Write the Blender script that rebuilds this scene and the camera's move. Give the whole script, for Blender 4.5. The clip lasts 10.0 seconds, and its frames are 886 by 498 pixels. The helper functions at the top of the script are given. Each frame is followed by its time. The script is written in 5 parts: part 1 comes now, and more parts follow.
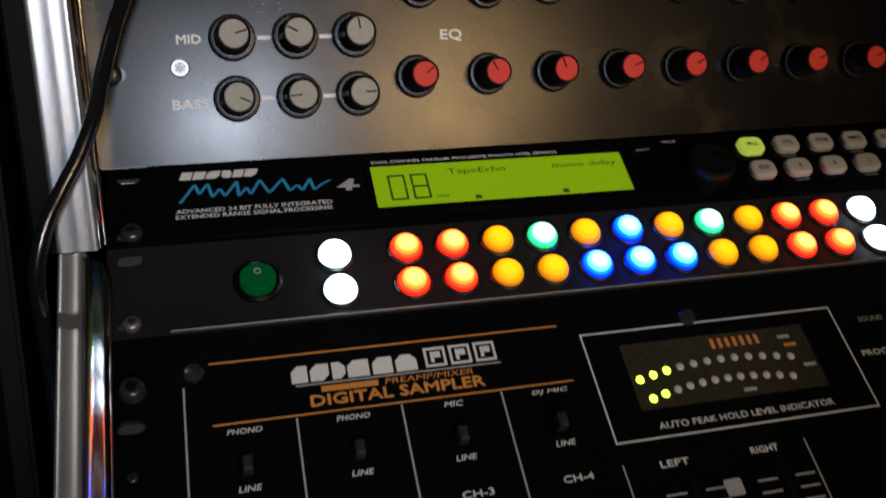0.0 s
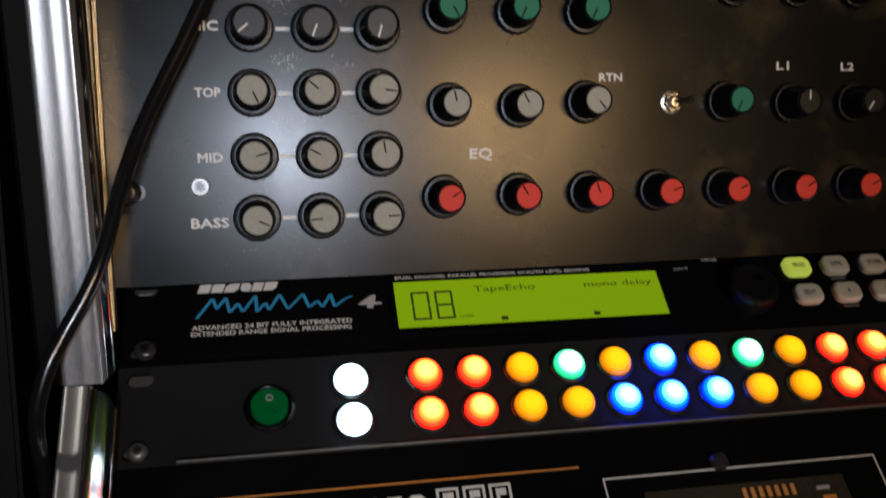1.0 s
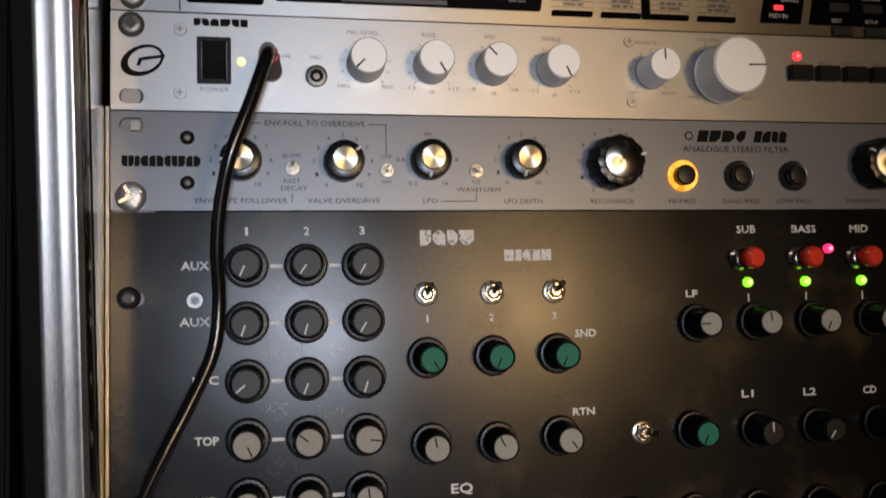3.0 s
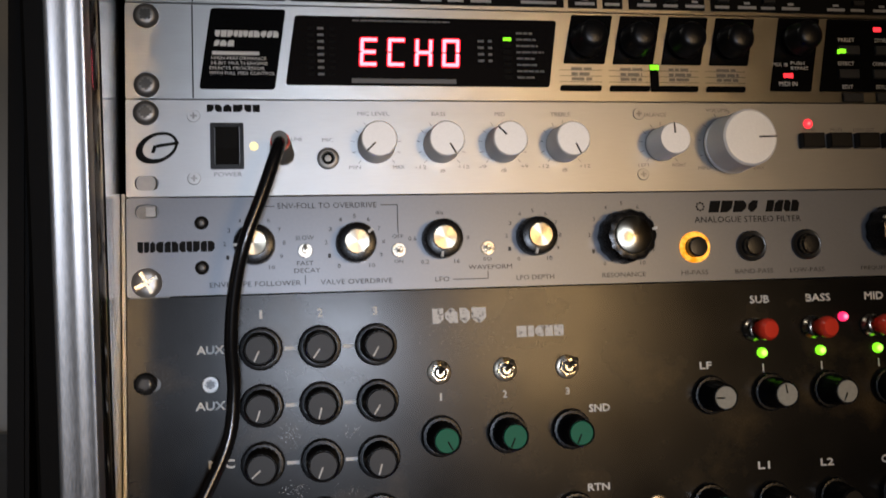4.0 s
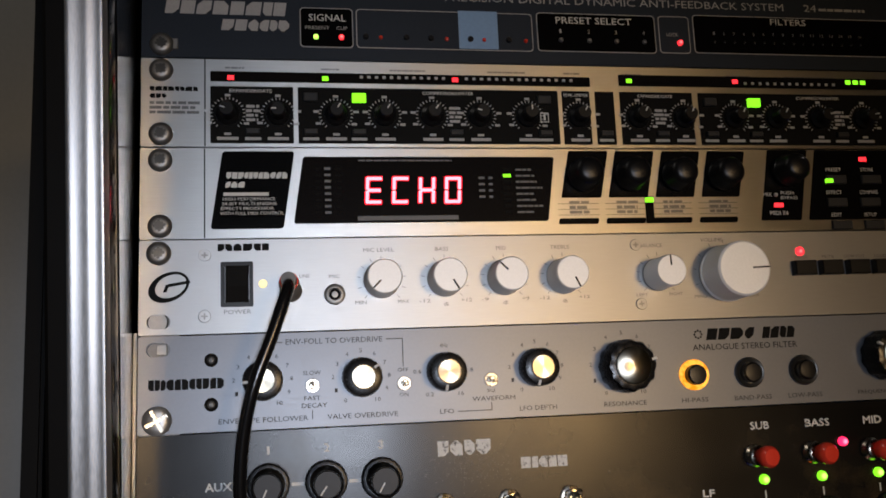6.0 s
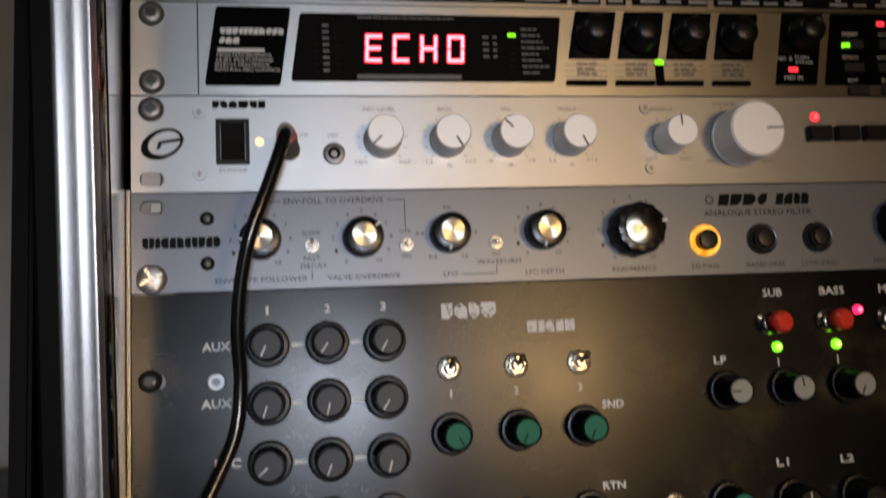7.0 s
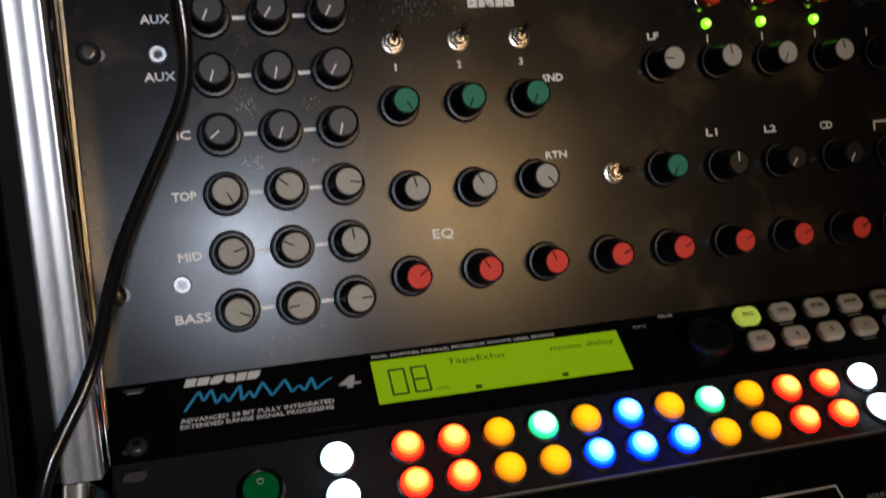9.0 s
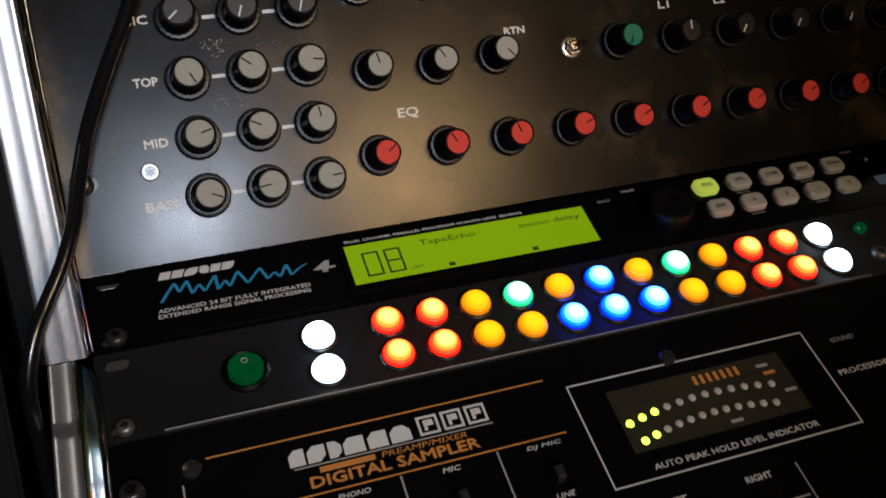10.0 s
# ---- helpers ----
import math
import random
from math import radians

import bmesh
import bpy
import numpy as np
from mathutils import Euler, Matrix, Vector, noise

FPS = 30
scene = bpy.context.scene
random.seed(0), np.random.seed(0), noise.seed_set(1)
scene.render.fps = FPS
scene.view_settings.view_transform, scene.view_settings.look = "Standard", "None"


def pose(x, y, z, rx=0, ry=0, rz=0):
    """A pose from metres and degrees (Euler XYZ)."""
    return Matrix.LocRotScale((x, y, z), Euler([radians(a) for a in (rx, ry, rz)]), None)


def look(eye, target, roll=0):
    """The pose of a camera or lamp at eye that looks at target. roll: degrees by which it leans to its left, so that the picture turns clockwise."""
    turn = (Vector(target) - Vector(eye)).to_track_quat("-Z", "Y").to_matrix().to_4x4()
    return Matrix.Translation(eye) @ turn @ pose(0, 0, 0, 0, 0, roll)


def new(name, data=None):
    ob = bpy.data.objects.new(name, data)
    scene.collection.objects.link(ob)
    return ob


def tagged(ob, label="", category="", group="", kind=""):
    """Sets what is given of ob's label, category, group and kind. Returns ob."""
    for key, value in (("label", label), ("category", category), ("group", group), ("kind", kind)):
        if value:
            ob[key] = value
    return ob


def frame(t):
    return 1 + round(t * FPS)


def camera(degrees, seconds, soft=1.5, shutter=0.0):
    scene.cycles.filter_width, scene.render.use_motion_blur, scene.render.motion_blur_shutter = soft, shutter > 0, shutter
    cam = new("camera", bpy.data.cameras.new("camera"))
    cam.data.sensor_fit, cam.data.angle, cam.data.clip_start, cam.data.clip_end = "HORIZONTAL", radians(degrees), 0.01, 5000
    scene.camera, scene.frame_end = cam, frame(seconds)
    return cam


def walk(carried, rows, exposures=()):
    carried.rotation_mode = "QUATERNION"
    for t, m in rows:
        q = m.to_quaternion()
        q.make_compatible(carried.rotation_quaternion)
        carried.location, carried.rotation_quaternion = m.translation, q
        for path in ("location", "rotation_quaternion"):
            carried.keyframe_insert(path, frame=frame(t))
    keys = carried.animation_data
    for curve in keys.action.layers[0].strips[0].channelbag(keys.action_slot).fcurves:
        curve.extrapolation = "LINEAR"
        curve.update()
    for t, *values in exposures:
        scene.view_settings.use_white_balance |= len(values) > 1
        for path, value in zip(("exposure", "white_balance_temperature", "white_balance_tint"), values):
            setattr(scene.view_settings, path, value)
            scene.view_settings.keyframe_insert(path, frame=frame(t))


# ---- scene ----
cam = camera(53.0, 10.0, soft=1.7, shutter=0.4)
PATH = [
    (0.0, pose(0.0378, -0.3886, -0.1678, 82.18, 3.07, -15.63)),
    (0.5, pose(0.0531, -0.3799, -0.1488, 83.24, 1.93, -12.96)),
    (1.0, pose(0.0557, -0.3722, -0.1257, 83.71, 1.19, -12.14)),
    (1.5, pose(0.0516, -0.3799, -0.0971, 86.77, 0.45, -11.37)),
    (2.0, pose(0.0671, -0.3772, -0.0841, 87.48, 1.32, -10.16)),
    (2.5, pose(0.0661, -0.3903, -0.0681, 92.16, 1.44, -11.24)),
    (3.0, pose(0.0692, -0.4026, -0.0421, 93.40, 1.26, -10.73)),
    (4.5, pose(0.0730, -0.4135, 0.0009, 95.92, 2.33, -9.07)),
    (5.0, pose(0.0706, -0.4235, 0.0158, 98.15, 2.58, -9.14)),
    (5.2, pose(0.0689, -0.4241, 0.0173, 98.52, 2.64, -9.38)),
    (6.5, pose(0.0694, -0.4123, 0.0003, 99.29, 2.45, -9.40)),
    (7.0, pose(0.0700, -0.4003, -0.0354, 97.26, 2.77, -9.22)),
    (7.5, pose(0.0653, -0.4002, -0.0585, 94.09, 3.47, -10.68)),
    (8.0, pose(0.0636, -0.4015, -0.0805, 92.42, 4.09, -12.56)),
    (8.5, pose(0.0573, -0.3973, -0.1077, 90.64, 4.85, -13.62)),
    (9.0, pose(0.0490, -0.3966, -0.1282, 89.15, 5.75, -14.59)),
    (9.5, pose(0.0442, -0.3969, -0.1538, 87.23, 7.73, -15.75)),
    (10.0, pose(0.0323, -0.3977, -0.1678, 86.54, 9.30, -18.16)),
]
walk(cam, PATH, [(0.0, 0.2), (1.5, 0.1), (3.0, 0.0), (4.5, -0.15), (6.5, -0.15), (7.5, 0.0), (8.5, 0.05), (10.0, 0.2)])
from math import cos, sin, pi, tau

# ---- world and lamps ----
world = bpy.data.worlds.new("world")
scene.world = world
world.use_nodes = True
world.node_tree.nodes["Background"].inputs[0].default_value = (0.5, 0.55, 0.6, 1)
world.node_tree.nodes["Background"].inputs[1].default_value = 0.02


def area_lamp(name, eye, target, size, watts, colour):
    data = bpy.data.lights.new(name, "AREA")
    data.shape, data.size, data.energy, data.color = "DISK", size, watts, colour
    ob = new(name, data)
    ob.matrix_world = look(eye, target)
    return ob


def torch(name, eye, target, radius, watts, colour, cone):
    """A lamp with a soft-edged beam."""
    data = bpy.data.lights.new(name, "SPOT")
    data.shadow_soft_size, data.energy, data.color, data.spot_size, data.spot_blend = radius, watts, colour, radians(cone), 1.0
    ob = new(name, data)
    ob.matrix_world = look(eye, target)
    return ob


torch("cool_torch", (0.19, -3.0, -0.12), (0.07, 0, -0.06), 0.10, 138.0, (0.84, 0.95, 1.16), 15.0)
torch("warm_lamp", (1.00, -3.0, -0.04), (0.16, 0, -0.07), 0.26, 142.0, (1.0, 0.64, 0.29), 16.0)
# unseen lamp, added to brighten the wall beside the case
area_lamp("unseen_wall_lamp", (-1.0, -0.4, 1.40), (-0.45, 0.8, 0.1), 0.20, 3.6, (1.0, 0.93, 0.84))

# ---- materials ----


def nodes_of(name):
    m = bpy.data.materials.new(name)
    m.use_nodes = True
    nt = m.node_tree
    return m, nt, nt.nodes["Principled BSDF"]


def surface(name, colour, rough=0.5, metal=0.0, grain=400.0, vary=0.12, bump=0.02, stretch=(1, 1, 1), wear=None, wear_scale=25.0,
            wear_amount=0.45, spec=0.5, aniso=0.0, axis=None, rough_vary=0.12, broad_scale=14.0, wear_soft=0.08):
    """Colour with two scales of variation, uneven gloss, fine relief and, if asked, worn patches of another colour."""
    m, nt, p = nodes_of(name)
    N, K = nt.nodes, nt.links
    tc = N.new("ShaderNodeTexCoord")
    mp = N.new("ShaderNodeMapping")
    mp.inputs["Scale"].default_value = stretch
    K.new(tc.outputs["Object"], mp.inputs[0])
    fine = N.new("ShaderNodeTexNoise")
    fine.inputs["Scale"].default_value, fine.inputs["Detail"].default_value = grain, 4
    K.new(mp.outputs[0], fine.inputs[0])
    broad = N.new("ShaderNodeTexNoise")
    broad.inputs["Scale"].default_value, broad.inputs["Detail"].default_value = broad_scale, 5
    K.new(tc.outputs["Object"], broad.inputs[0])
    add = N.new("ShaderNodeMath")
    add.operation = "ADD"
    K.new(fine.outputs[0], add.inputs[0]), K.new(broad.outputs[0], add.inputs[1])
    ramp = N.new("ShaderNodeMapRange")
    ramp.inputs[1].default_value, ramp.inputs[2].default_value = 0.6, 1.4
    ramp.inputs[3].default_value, ramp.inputs[4].default_value = 1 - vary, 1 + vary
    K.new(add.outputs[0], ramp.inputs[0])
    mix = N.new("ShaderNodeVectorMath")
    mix.operation = "SCALE"
    mix.inputs[0].default_value = colour
    K.new(ramp.outputs[0], mix.inputs[3])
    last = mix.outputs[0]
    if wear:
        spots = N.new("ShaderNodeTexNoise")
        spots.inputs["Scale"].default_value, spots.inputs["Detail"].default_value, spots.inputs["Roughness"].default_value = wear_scale, 8, 0.72 if wear_soft < 0.1 else 0.55
        K.new(tc.outputs["Object"], spots.inputs[0])
        cut = N.new("ShaderNodeMapRange")
        cut.inputs[1].default_value, cut.inputs[2].default_value = 1 - wear_amount, 1 + wear_soft - wear_amount
        K.new(spots.outputs[0], cut.inputs[0])
        mx = N.new("ShaderNodeMix")
        mx.data_type = "RGBA"
        K.new(cut.outputs[0], mx.inputs[0])
        K.new(last, mx.inputs[6])
        mx.inputs[7].default_value = (*wear, 1)
        last = mx.outputs[2]
    K.new(last, p.inputs["Base Color"])
    rr = N.new("ShaderNodeMapRange")
    rr.inputs[1].default_value, rr.inputs[2].default_value = (0.8, 1.2) if rough_vary > 0.3 else (0.6, 1.4)
    rr.inputs[3].default_value, rr.inputs[4].default_value = rough * (1 - rough_vary), min(1, rough * (1 + rough_vary))
    K.new(add.outputs[0], rr.inputs[0]), K.new(rr.outputs[0], p.inputs["Roughness"])
    p.inputs["Metallic"].default_value = metal
    p.inputs["Specular IOR Level"].default_value = spec
    if bump:
        b = N.new("ShaderNodeBump")
        b.inputs["Strength"].default_value, b.inputs["Distance"].default_value = bump, 0.0005
        K.new(add.outputs[0], b.inputs["Height"]), K.new(b.outputs[0], p.inputs["Normal"])
    if aniso and axis in ("UP", "ACROSS"):
        p.inputs["Anisotropic"].default_value = aniso
        t = N.new("ShaderNodeCombineXYZ")
        t.inputs[2 if axis == "UP" else 0].default_value = 1.0
        K.new(t.outputs[0], p.inputs["Tangent"])
    elif aniso:
        p.inputs["Anisotropic"].default_value = aniso
        t = N.new("ShaderNodeTangent")
        t.direction_type, t.axis = "RADIAL", axis or "Z"
        K.new(t.outputs[0], p.inputs["Tangent"])
    return m


def glow(name, colour, strength, core=None, rough=0.25, mottle=None, span=(0.0022, 0.0056)):
    """A lit lens: its plastic colour, and light of its own."""
    m, nt, p = nodes_of(name)
    p.inputs["Base Color"].default_value = (*[c * 0.5 for c in colour], 1)
    p.inputs["Roughness"].default_value = rough
    p.inputs["Emission Strength"].default_value = strength
    p.inputs["Emission Color"].default_value = (*colour, 1)
    p.inputs["Specular IOR Level"].default_value = 0.3
    if mottle:
        no = nt.nodes.new("ShaderNodeTexNoise")
        no.inputs["Scale"].default_value, no.inputs["Detail"].default_value = 260, 3
        cut = nt.nodes.new("ShaderNodeMapRange")
        cut.inputs[1].default_value, cut.inputs[2].default_value = 0.42, 0.62
        mo = nt.nodes.new("ShaderNodeMix")
        mo.data_type = "RGBA"
        mo.inputs[6].default_value, mo.inputs[7].default_value = (*colour, 1), (*mottle, 1)
        co = nt.nodes.new("ShaderNodeTexCoord")
        nt.links.new(co.outputs["Object"], no.inputs[0]), nt.links.new(no.outputs[0], cut.inputs[0])
        nt.links.new(cut.outputs[0], mo.inputs[0]), nt.links.new(mo.outputs[2], p.inputs["Emission Color"])
    if core:
        N, K = nt.nodes, nt.links
        tc = N.new("ShaderNodeTexCoord")
        ln = N.new("ShaderNodeVectorMath")
        ln.operation = "LENGTH"
        sc = N.new("ShaderNodeVectorMath")
        sc.operation = "MULTIPLY"
        sc.inputs[1].default_value = (1, 1, 0)
        K.new(tc.outputs["Object"], sc.inputs[0]), K.new(sc.outputs[0], ln.inputs[0])
        r = N.new("ShaderNodeMapRange")
        r.interpolation_type = "SMOOTHSTEP"
        r.inputs[1].default_value, r.inputs[2].default_value = span
        K.new(ln.outputs["Value"], r.inputs[0])
        mx = N.new("ShaderNodeMix")
        mx.data_type = "RGBA"
        K.new(r.outputs[0], mx.inputs[0])
        mx.inputs[6].default_value, mx.inputs[7].default_value = (*core, 1), (*colour, 1)
        K.new(mx.outputs[2], p.inputs["Emission Color"])
    return m


SILVER = surface("brushed_silver", (0.37, 0.36, 0.34), 0.32, 1.0, 3200, 0.08, 0.16, (0.02, 1, 1), rough_vary=0.08, aniso=0.7, axis="UP")
SATIN = surface("satin_silver", (0.40, 0.395, 0.385), 0.40, 0.75, 3200, 0.07, 0.14, (0.03, 1, 1), rough_vary=0.08, aniso=0.6, axis="UP")
BLUEGREY = surface("blue_grey_enamel", (0.155, 0.163, 0.18), 0.36, 0.3, 700, 0.06, 0.02)
KANEBLACK = surface("worn_black_enamel", (0.0046, 0.0043, 0.0042), 0.24, 0.0, 1600, 0.35, 0.008, wear=(0.052, 0.034, 0.014), wear_scale=20, wear_amount=0.46, wear_soft=0.22, rough_vary=0.30, spec=0.20, broad_scale=20)
KANEBLACK.node_tree.nodes["Principled BSDF"].inputs["Specular Tint"].default_value = (1.0, 0.98, 0.96, 1)
GLOSSBLACK = surface("black_plastic_fascia", (0.0026, 0.0026, 0.003), 0.24, 0.0, 600, 0.2, 0.01, spec=0.07)
BLACKSTEEL = surface("black_painted_steel", (0.0028, 0.0028, 0.003), 0.30, 0.0, 900, 0.25, 0.03, wear=(0.007, 0.007, 0.007), wear_scale=60, wear_amount=0.30, spec=0.16)
NAVY = surface("navy_enamel", (0.019, 0.026, 0.038), 0.42, 0.1, 700, 0.1, 0.02, spec=0.2)
BLACKINK = surface("black_ink", (0.0045, 0.0045, 0.0045), 0.5, 0, 800, 0.1, 0, spec=0.06)
PANELBLACK = surface("satin_black_panel", (0.013, 0.013, 0.014), 0.40, 0, 900, 0.25, 0.03, spec=0.22)
GREYINK = surface("grey_ink", (0.12, 0.12, 0.12), 0.5, 0, 800, 0.1, 0)
DARKINK = surface("dark_grey_ink", (0.026, 0.026, 0.028), 0.5, 0, 800, 0.1, 0, spec=0.2)
WHITEINK = surface("white_ink", (0.64, 0.64, 0.62), 0.5, 0, 900, 0.12, 0, wear=(0.2, 0.2, 0.2), wear_scale=700, wear_amount=0.30)
DIMINK = surface("dim_white_ink", (0.36, 0.36, 0.36), 0.5, 0, 900, 0.15, 0)
ORANGEINK = surface("orange_ink", (0.60, 0.24, 0.05), 0.5, 0, 900, 0.12, 0)
BLUEINK = surface("cyan_ink", (0.03, 0.28, 0.52), 0.5, 0, 900, 0.12, 0)
BLUEPLATE = surface("light_blue_enamel", (0.20, 0.34, 0.55), 0.5, 0, 600, 0.08, 0.01)
KNOBBLACK = surface("black_knob_plastic", (0.0045, 0.0045, 0.005), 0.34, 0, 900, 0.15, 0.02, spec=0.30)
CAPBLACK = surface("dark_grey_cap", (0.022, 0.023, 0.025), 0.45, 0, 900, 0.12, 0.02, spec=0.25)
CAPGREY = surface("grey_cap", (0.31, 0.30, 0.255), 0.6, 0, 700, 0.14, 0.03, spec=0.3)
CAPGREEN = surface("green_cap", (0.010, 0.15, 0.085), 0.6, 0, 900, 0.1, 0.02, spec=0.25)
CAPRED = surface("red_cap", (0.60, 0.038, 0.022), 0.6, 0, 900, 0.1, 0.02, spec=0.25)
WHITEKNOB = surface("light_grey_knob", (0.90, 0.895, 0.88), 0.50, 0.30, 900, 0.05, 0.02)
GLOSSKNOB = surface("glossy_black_knob", (0.004, 0.004, 0.0045), 0.27, 0, 900, 0.15, 0.02, spec=0.32)
WORNINK = surface("worn_white_ink", (0.66, 0.65, 0.62), 0.5, 0, 900, 0.15, 0, wear=(0.03, 0.027, 0.022), wear_scale=420, wear_amount=0.47)
SPUN = surface("spun_aluminium_cap", (0.52, 0.47, 0.37), 0.36, 1.0, 1500, 0.12, 0.0, aniso=0.9, axis="Z")
NICKEL = surface("nickel", (0.50, 0.45, 0.37), 0.28, 1.0, 600, 0.1, 0.02)
ZINC = surface("zinc_screw", (0.22, 0.215, 0.205), 0.42, 0.8, 500, 0.15, 0.05)
RECESS = surface("dull_screw_recess", (0.12, 0.118, 0.112), 0.45, 0.7, 500, 0.2, 0.05)
DARKNICKEL = surface("dark_nickel", (0.10, 0.098, 0.092), 0.35, 0.9, 500, 0.1, 0.02)
CLEAR = surface("clear_grey_lens", (0.30, 0.29, 0.27), 0.2, 0.2, 500, 0.1, 0.0)
BLACKSCREW = surface("black_oxide", (0.05, 0.05, 0.05), 0.27, 0.6, 500, 0.2, 0.05)
EXTRUSION = surface("mill_aluminium", (0.46, 0.46, 0.462), 0.39, 0.85, 2500, 0.2, 0.05, (1, 1, 0.02), rough_vary=0.25, aniso=0.3, axis="ACROSS")
POLISHED = surface("polished_aluminium", (0.55, 0.555, 0.57), 0.15, 1.0, 900, 0.15, 0.03, (1, 1, 0.05))
RUBBER = surface("black_cable_jacket", (0.006, 0.006, 0.0065), 0.20, 0, 700, 0.1, 0.02, spec=0.5)
LAMINATE = surface("black_laminate", (0.004, 0.0035, 0.003), 0.6, 0, 300, 0.3, 0.05, spec=0.08)
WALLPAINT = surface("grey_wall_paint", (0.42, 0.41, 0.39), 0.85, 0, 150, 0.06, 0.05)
# out of view; grey chosen for how much light the ceiling throws back
CEILINGPAINT = surface("unseen_ceiling_paint", (0.35, 0.35, 0.34), 0.9, 0, 60, 0.05, 0.05)
# walls and floor out of view, coloured dark to keep stray light low
UNSEENROOM = surface("unseen_room_dark", (0.05, 0.05, 0.05), 0.9, 0, 60, 0.15, 0.05)
REDPLASTIC = surface("red_lens", (0.72, 0.05, 0.025), 0.25, 0, 500, 0.06, 0.01)
WINDOWBLACK = surface("dark_display_window", (0.008, 0.007, 0.007), 0.12, 0, 500, 0.1, 0)
LCDGREEN = glow("lit_lcd", (0.24, 0.42, 0.005), 0.50)
LCDINK = surface("lcd_segment", (0.05, 0.09, 0.010), 0.4, 0, 500, 0.05, 0)
SEGMENT = glow("red_segment", (1.0, 0.004, 0.02), 2.4)
SEGCORE = glow("red_segment_core", (1.0, 0.20, 0.25), 4.0)
LEDRED = glow("red_led", (1.0, 0.03, 0.04), 2.2, (1.4, 0.16, 0.16), span=(0.0002, 0.0012))
LEDGREEN = glow("green_led", (0.25, 1.0, 0.02), 1.6, (0.75, 1.3, 0.20), span=(0.0005, 0.0022))
LEDMAG = glow("pink_led", (1.0, 0.02, 0.10), 2.5, (1.4, 0.20, 0.32), span=(0.0004, 0.0018))
LEDWARM = glow("pale_yellow_led", (1.0, 0.85, 0.45), 1.2)
METERLIT = glow("lit_meter_led", (0.62, 1.0, 0.05), 4.5)
LEDOFF = surface("unlit_led", (0.55, 0.54, 0.50), 0.4, 0, 500, 0.08, 0)
AMBER = glow("amber_ring", (1.0, 0.34, 0.01), 1.0, mottle=(1.5, 0.75, 0.10))
RIM = (0.0063, 0.0071)
B_WHITE = glow("white_button", (0.80, 0.92, 1.0), 9.0)
C_WHITE = glow("white_collar", (0.55, 0.78, 1.0), 4.0, rough=0.4)
B_RED = glow("red_button", (2.2, 0.34, 0.035), 1.0, (3.2, 1.5, 0.30), 0.5)
C_RED = glow("red_collar", (2.6, 0.010, 0.006), 1.4, (1.5, 0.07, 0.016), 0.4, span=RIM)
B_ORANGE = glow("orange_button", (1.25, 0.50, 0.004), 0.9, (1.5, 0.72, 0.010), 0.5)
C_ORANGE = glow("orange_collar", (0.50, 0.14, 0.002), 0.9, (0.95, 0.34, 0.003), 0.4, span=RIM)
B_GREEN = glow("green_button", (0.45, 1.2, 0.85), 1.2, (1.5, 2.0, 1.7), 0.5)
C_GREEN = glow("green_collar", (0.0, 0.55, 0.18), 1.2, (0.06, 0.85, 0.42), 0.4, span=RIM)
B_BLUE = glow("blue_button", (0.16, 0.95, 5.0), 1.2, (0.75, 1.6, 5.0), 0.5)
C_BLUE = glow("blue_collar", (0.0, 0.015, 6.0), 2.6, (0.0, 0.13, 3.0), 0.4, span=RIM)
B_DIMGREEN = glow("green_rocker", (0.0, 0.085, 0.018), 0.35, rough=0.06)
B_YELLOW = glow("yellow_green_key", (0.58, 0.72, 0.10), 0.42)
KEYGREY = surface("warm_grey_key", (0.46, 0.44, 0.38), 0.5, 0, 500, 0.08, 0.02)

# ---- the two panel planes, in millimetres: u to the right, v up along the panel, n out of it ----
MM = 0.001
TILT = radians(42.74)
UPPER = Matrix(((1, 0, 0, 0), (0, 0, -1, 0), (0, 1, 0, 0), (0, 0, 0, 1)))
LOWER = Matrix(((1, 0, 0, 0), (0, sin(TILT), -cos(TILT), 0.03264), (0, cos(TILT), sin(TILT), -0.17808), (0, 0, 0, 1))) @ pose(0, 0, 0, 0, 0, -0.89) @ pose(0, 0, 0, 0, -0.74)
CACHE = {}


def link_mesh(name, bm, material, parent, label="", at=(0, 0, 0), turn=0.0, smooth=False):
    me = bpy.data.meshes.new(name)
    bm.to_mesh(me)
    bm.free()
    me.materials.append(material)
    if smooth:
        for p in me.polygons:
            p.use_smooth = True
        me.set_sharp_from_angle(angle=radians(35))
    return link_data(name, me, parent, label, at, turn)


def link_data(name, me, parent, label="", at=(0, 0, 0), turn=0.0):
    ob = new(name, me)
    ob.location = Vector(at) * MM
    ob.rotation_euler = (0, 0, radians(turn))
    if parent is not None:
        ob.parent = parent
    if label:
        tagged(ob, label)
    return ob


def part(name, bm, material, parent, label="", at=(0, 0, 0), turn=0.0, smooth=False):
    return link_mesh(name, bm, material, parent, label, at, turn, smooth)


def shared(name, key, maker, material, parent, label="", at=(0, 0, 0), turn=0.0, smooth=True):
    """A part whose mesh is made once for each key and material."""
    k = (key, material.name)
    if k not in CACHE:
        ob = link_mesh(name, maker(), material, parent, label, at, turn, smooth)
        CACHE[k] = ob.data
        return ob
    return link_data(name, CACHE[k], parent, label, at, turn)


def thing(name, plane, v0, label, category, group="", kind=""):
    ob = new(name)
    ob.empty_display_size = 0.02
    ob.matrix_world = plane @ Matrix.Translation((0, v0 * MM, 0))
    return tagged(ob, label, category, group, kind)


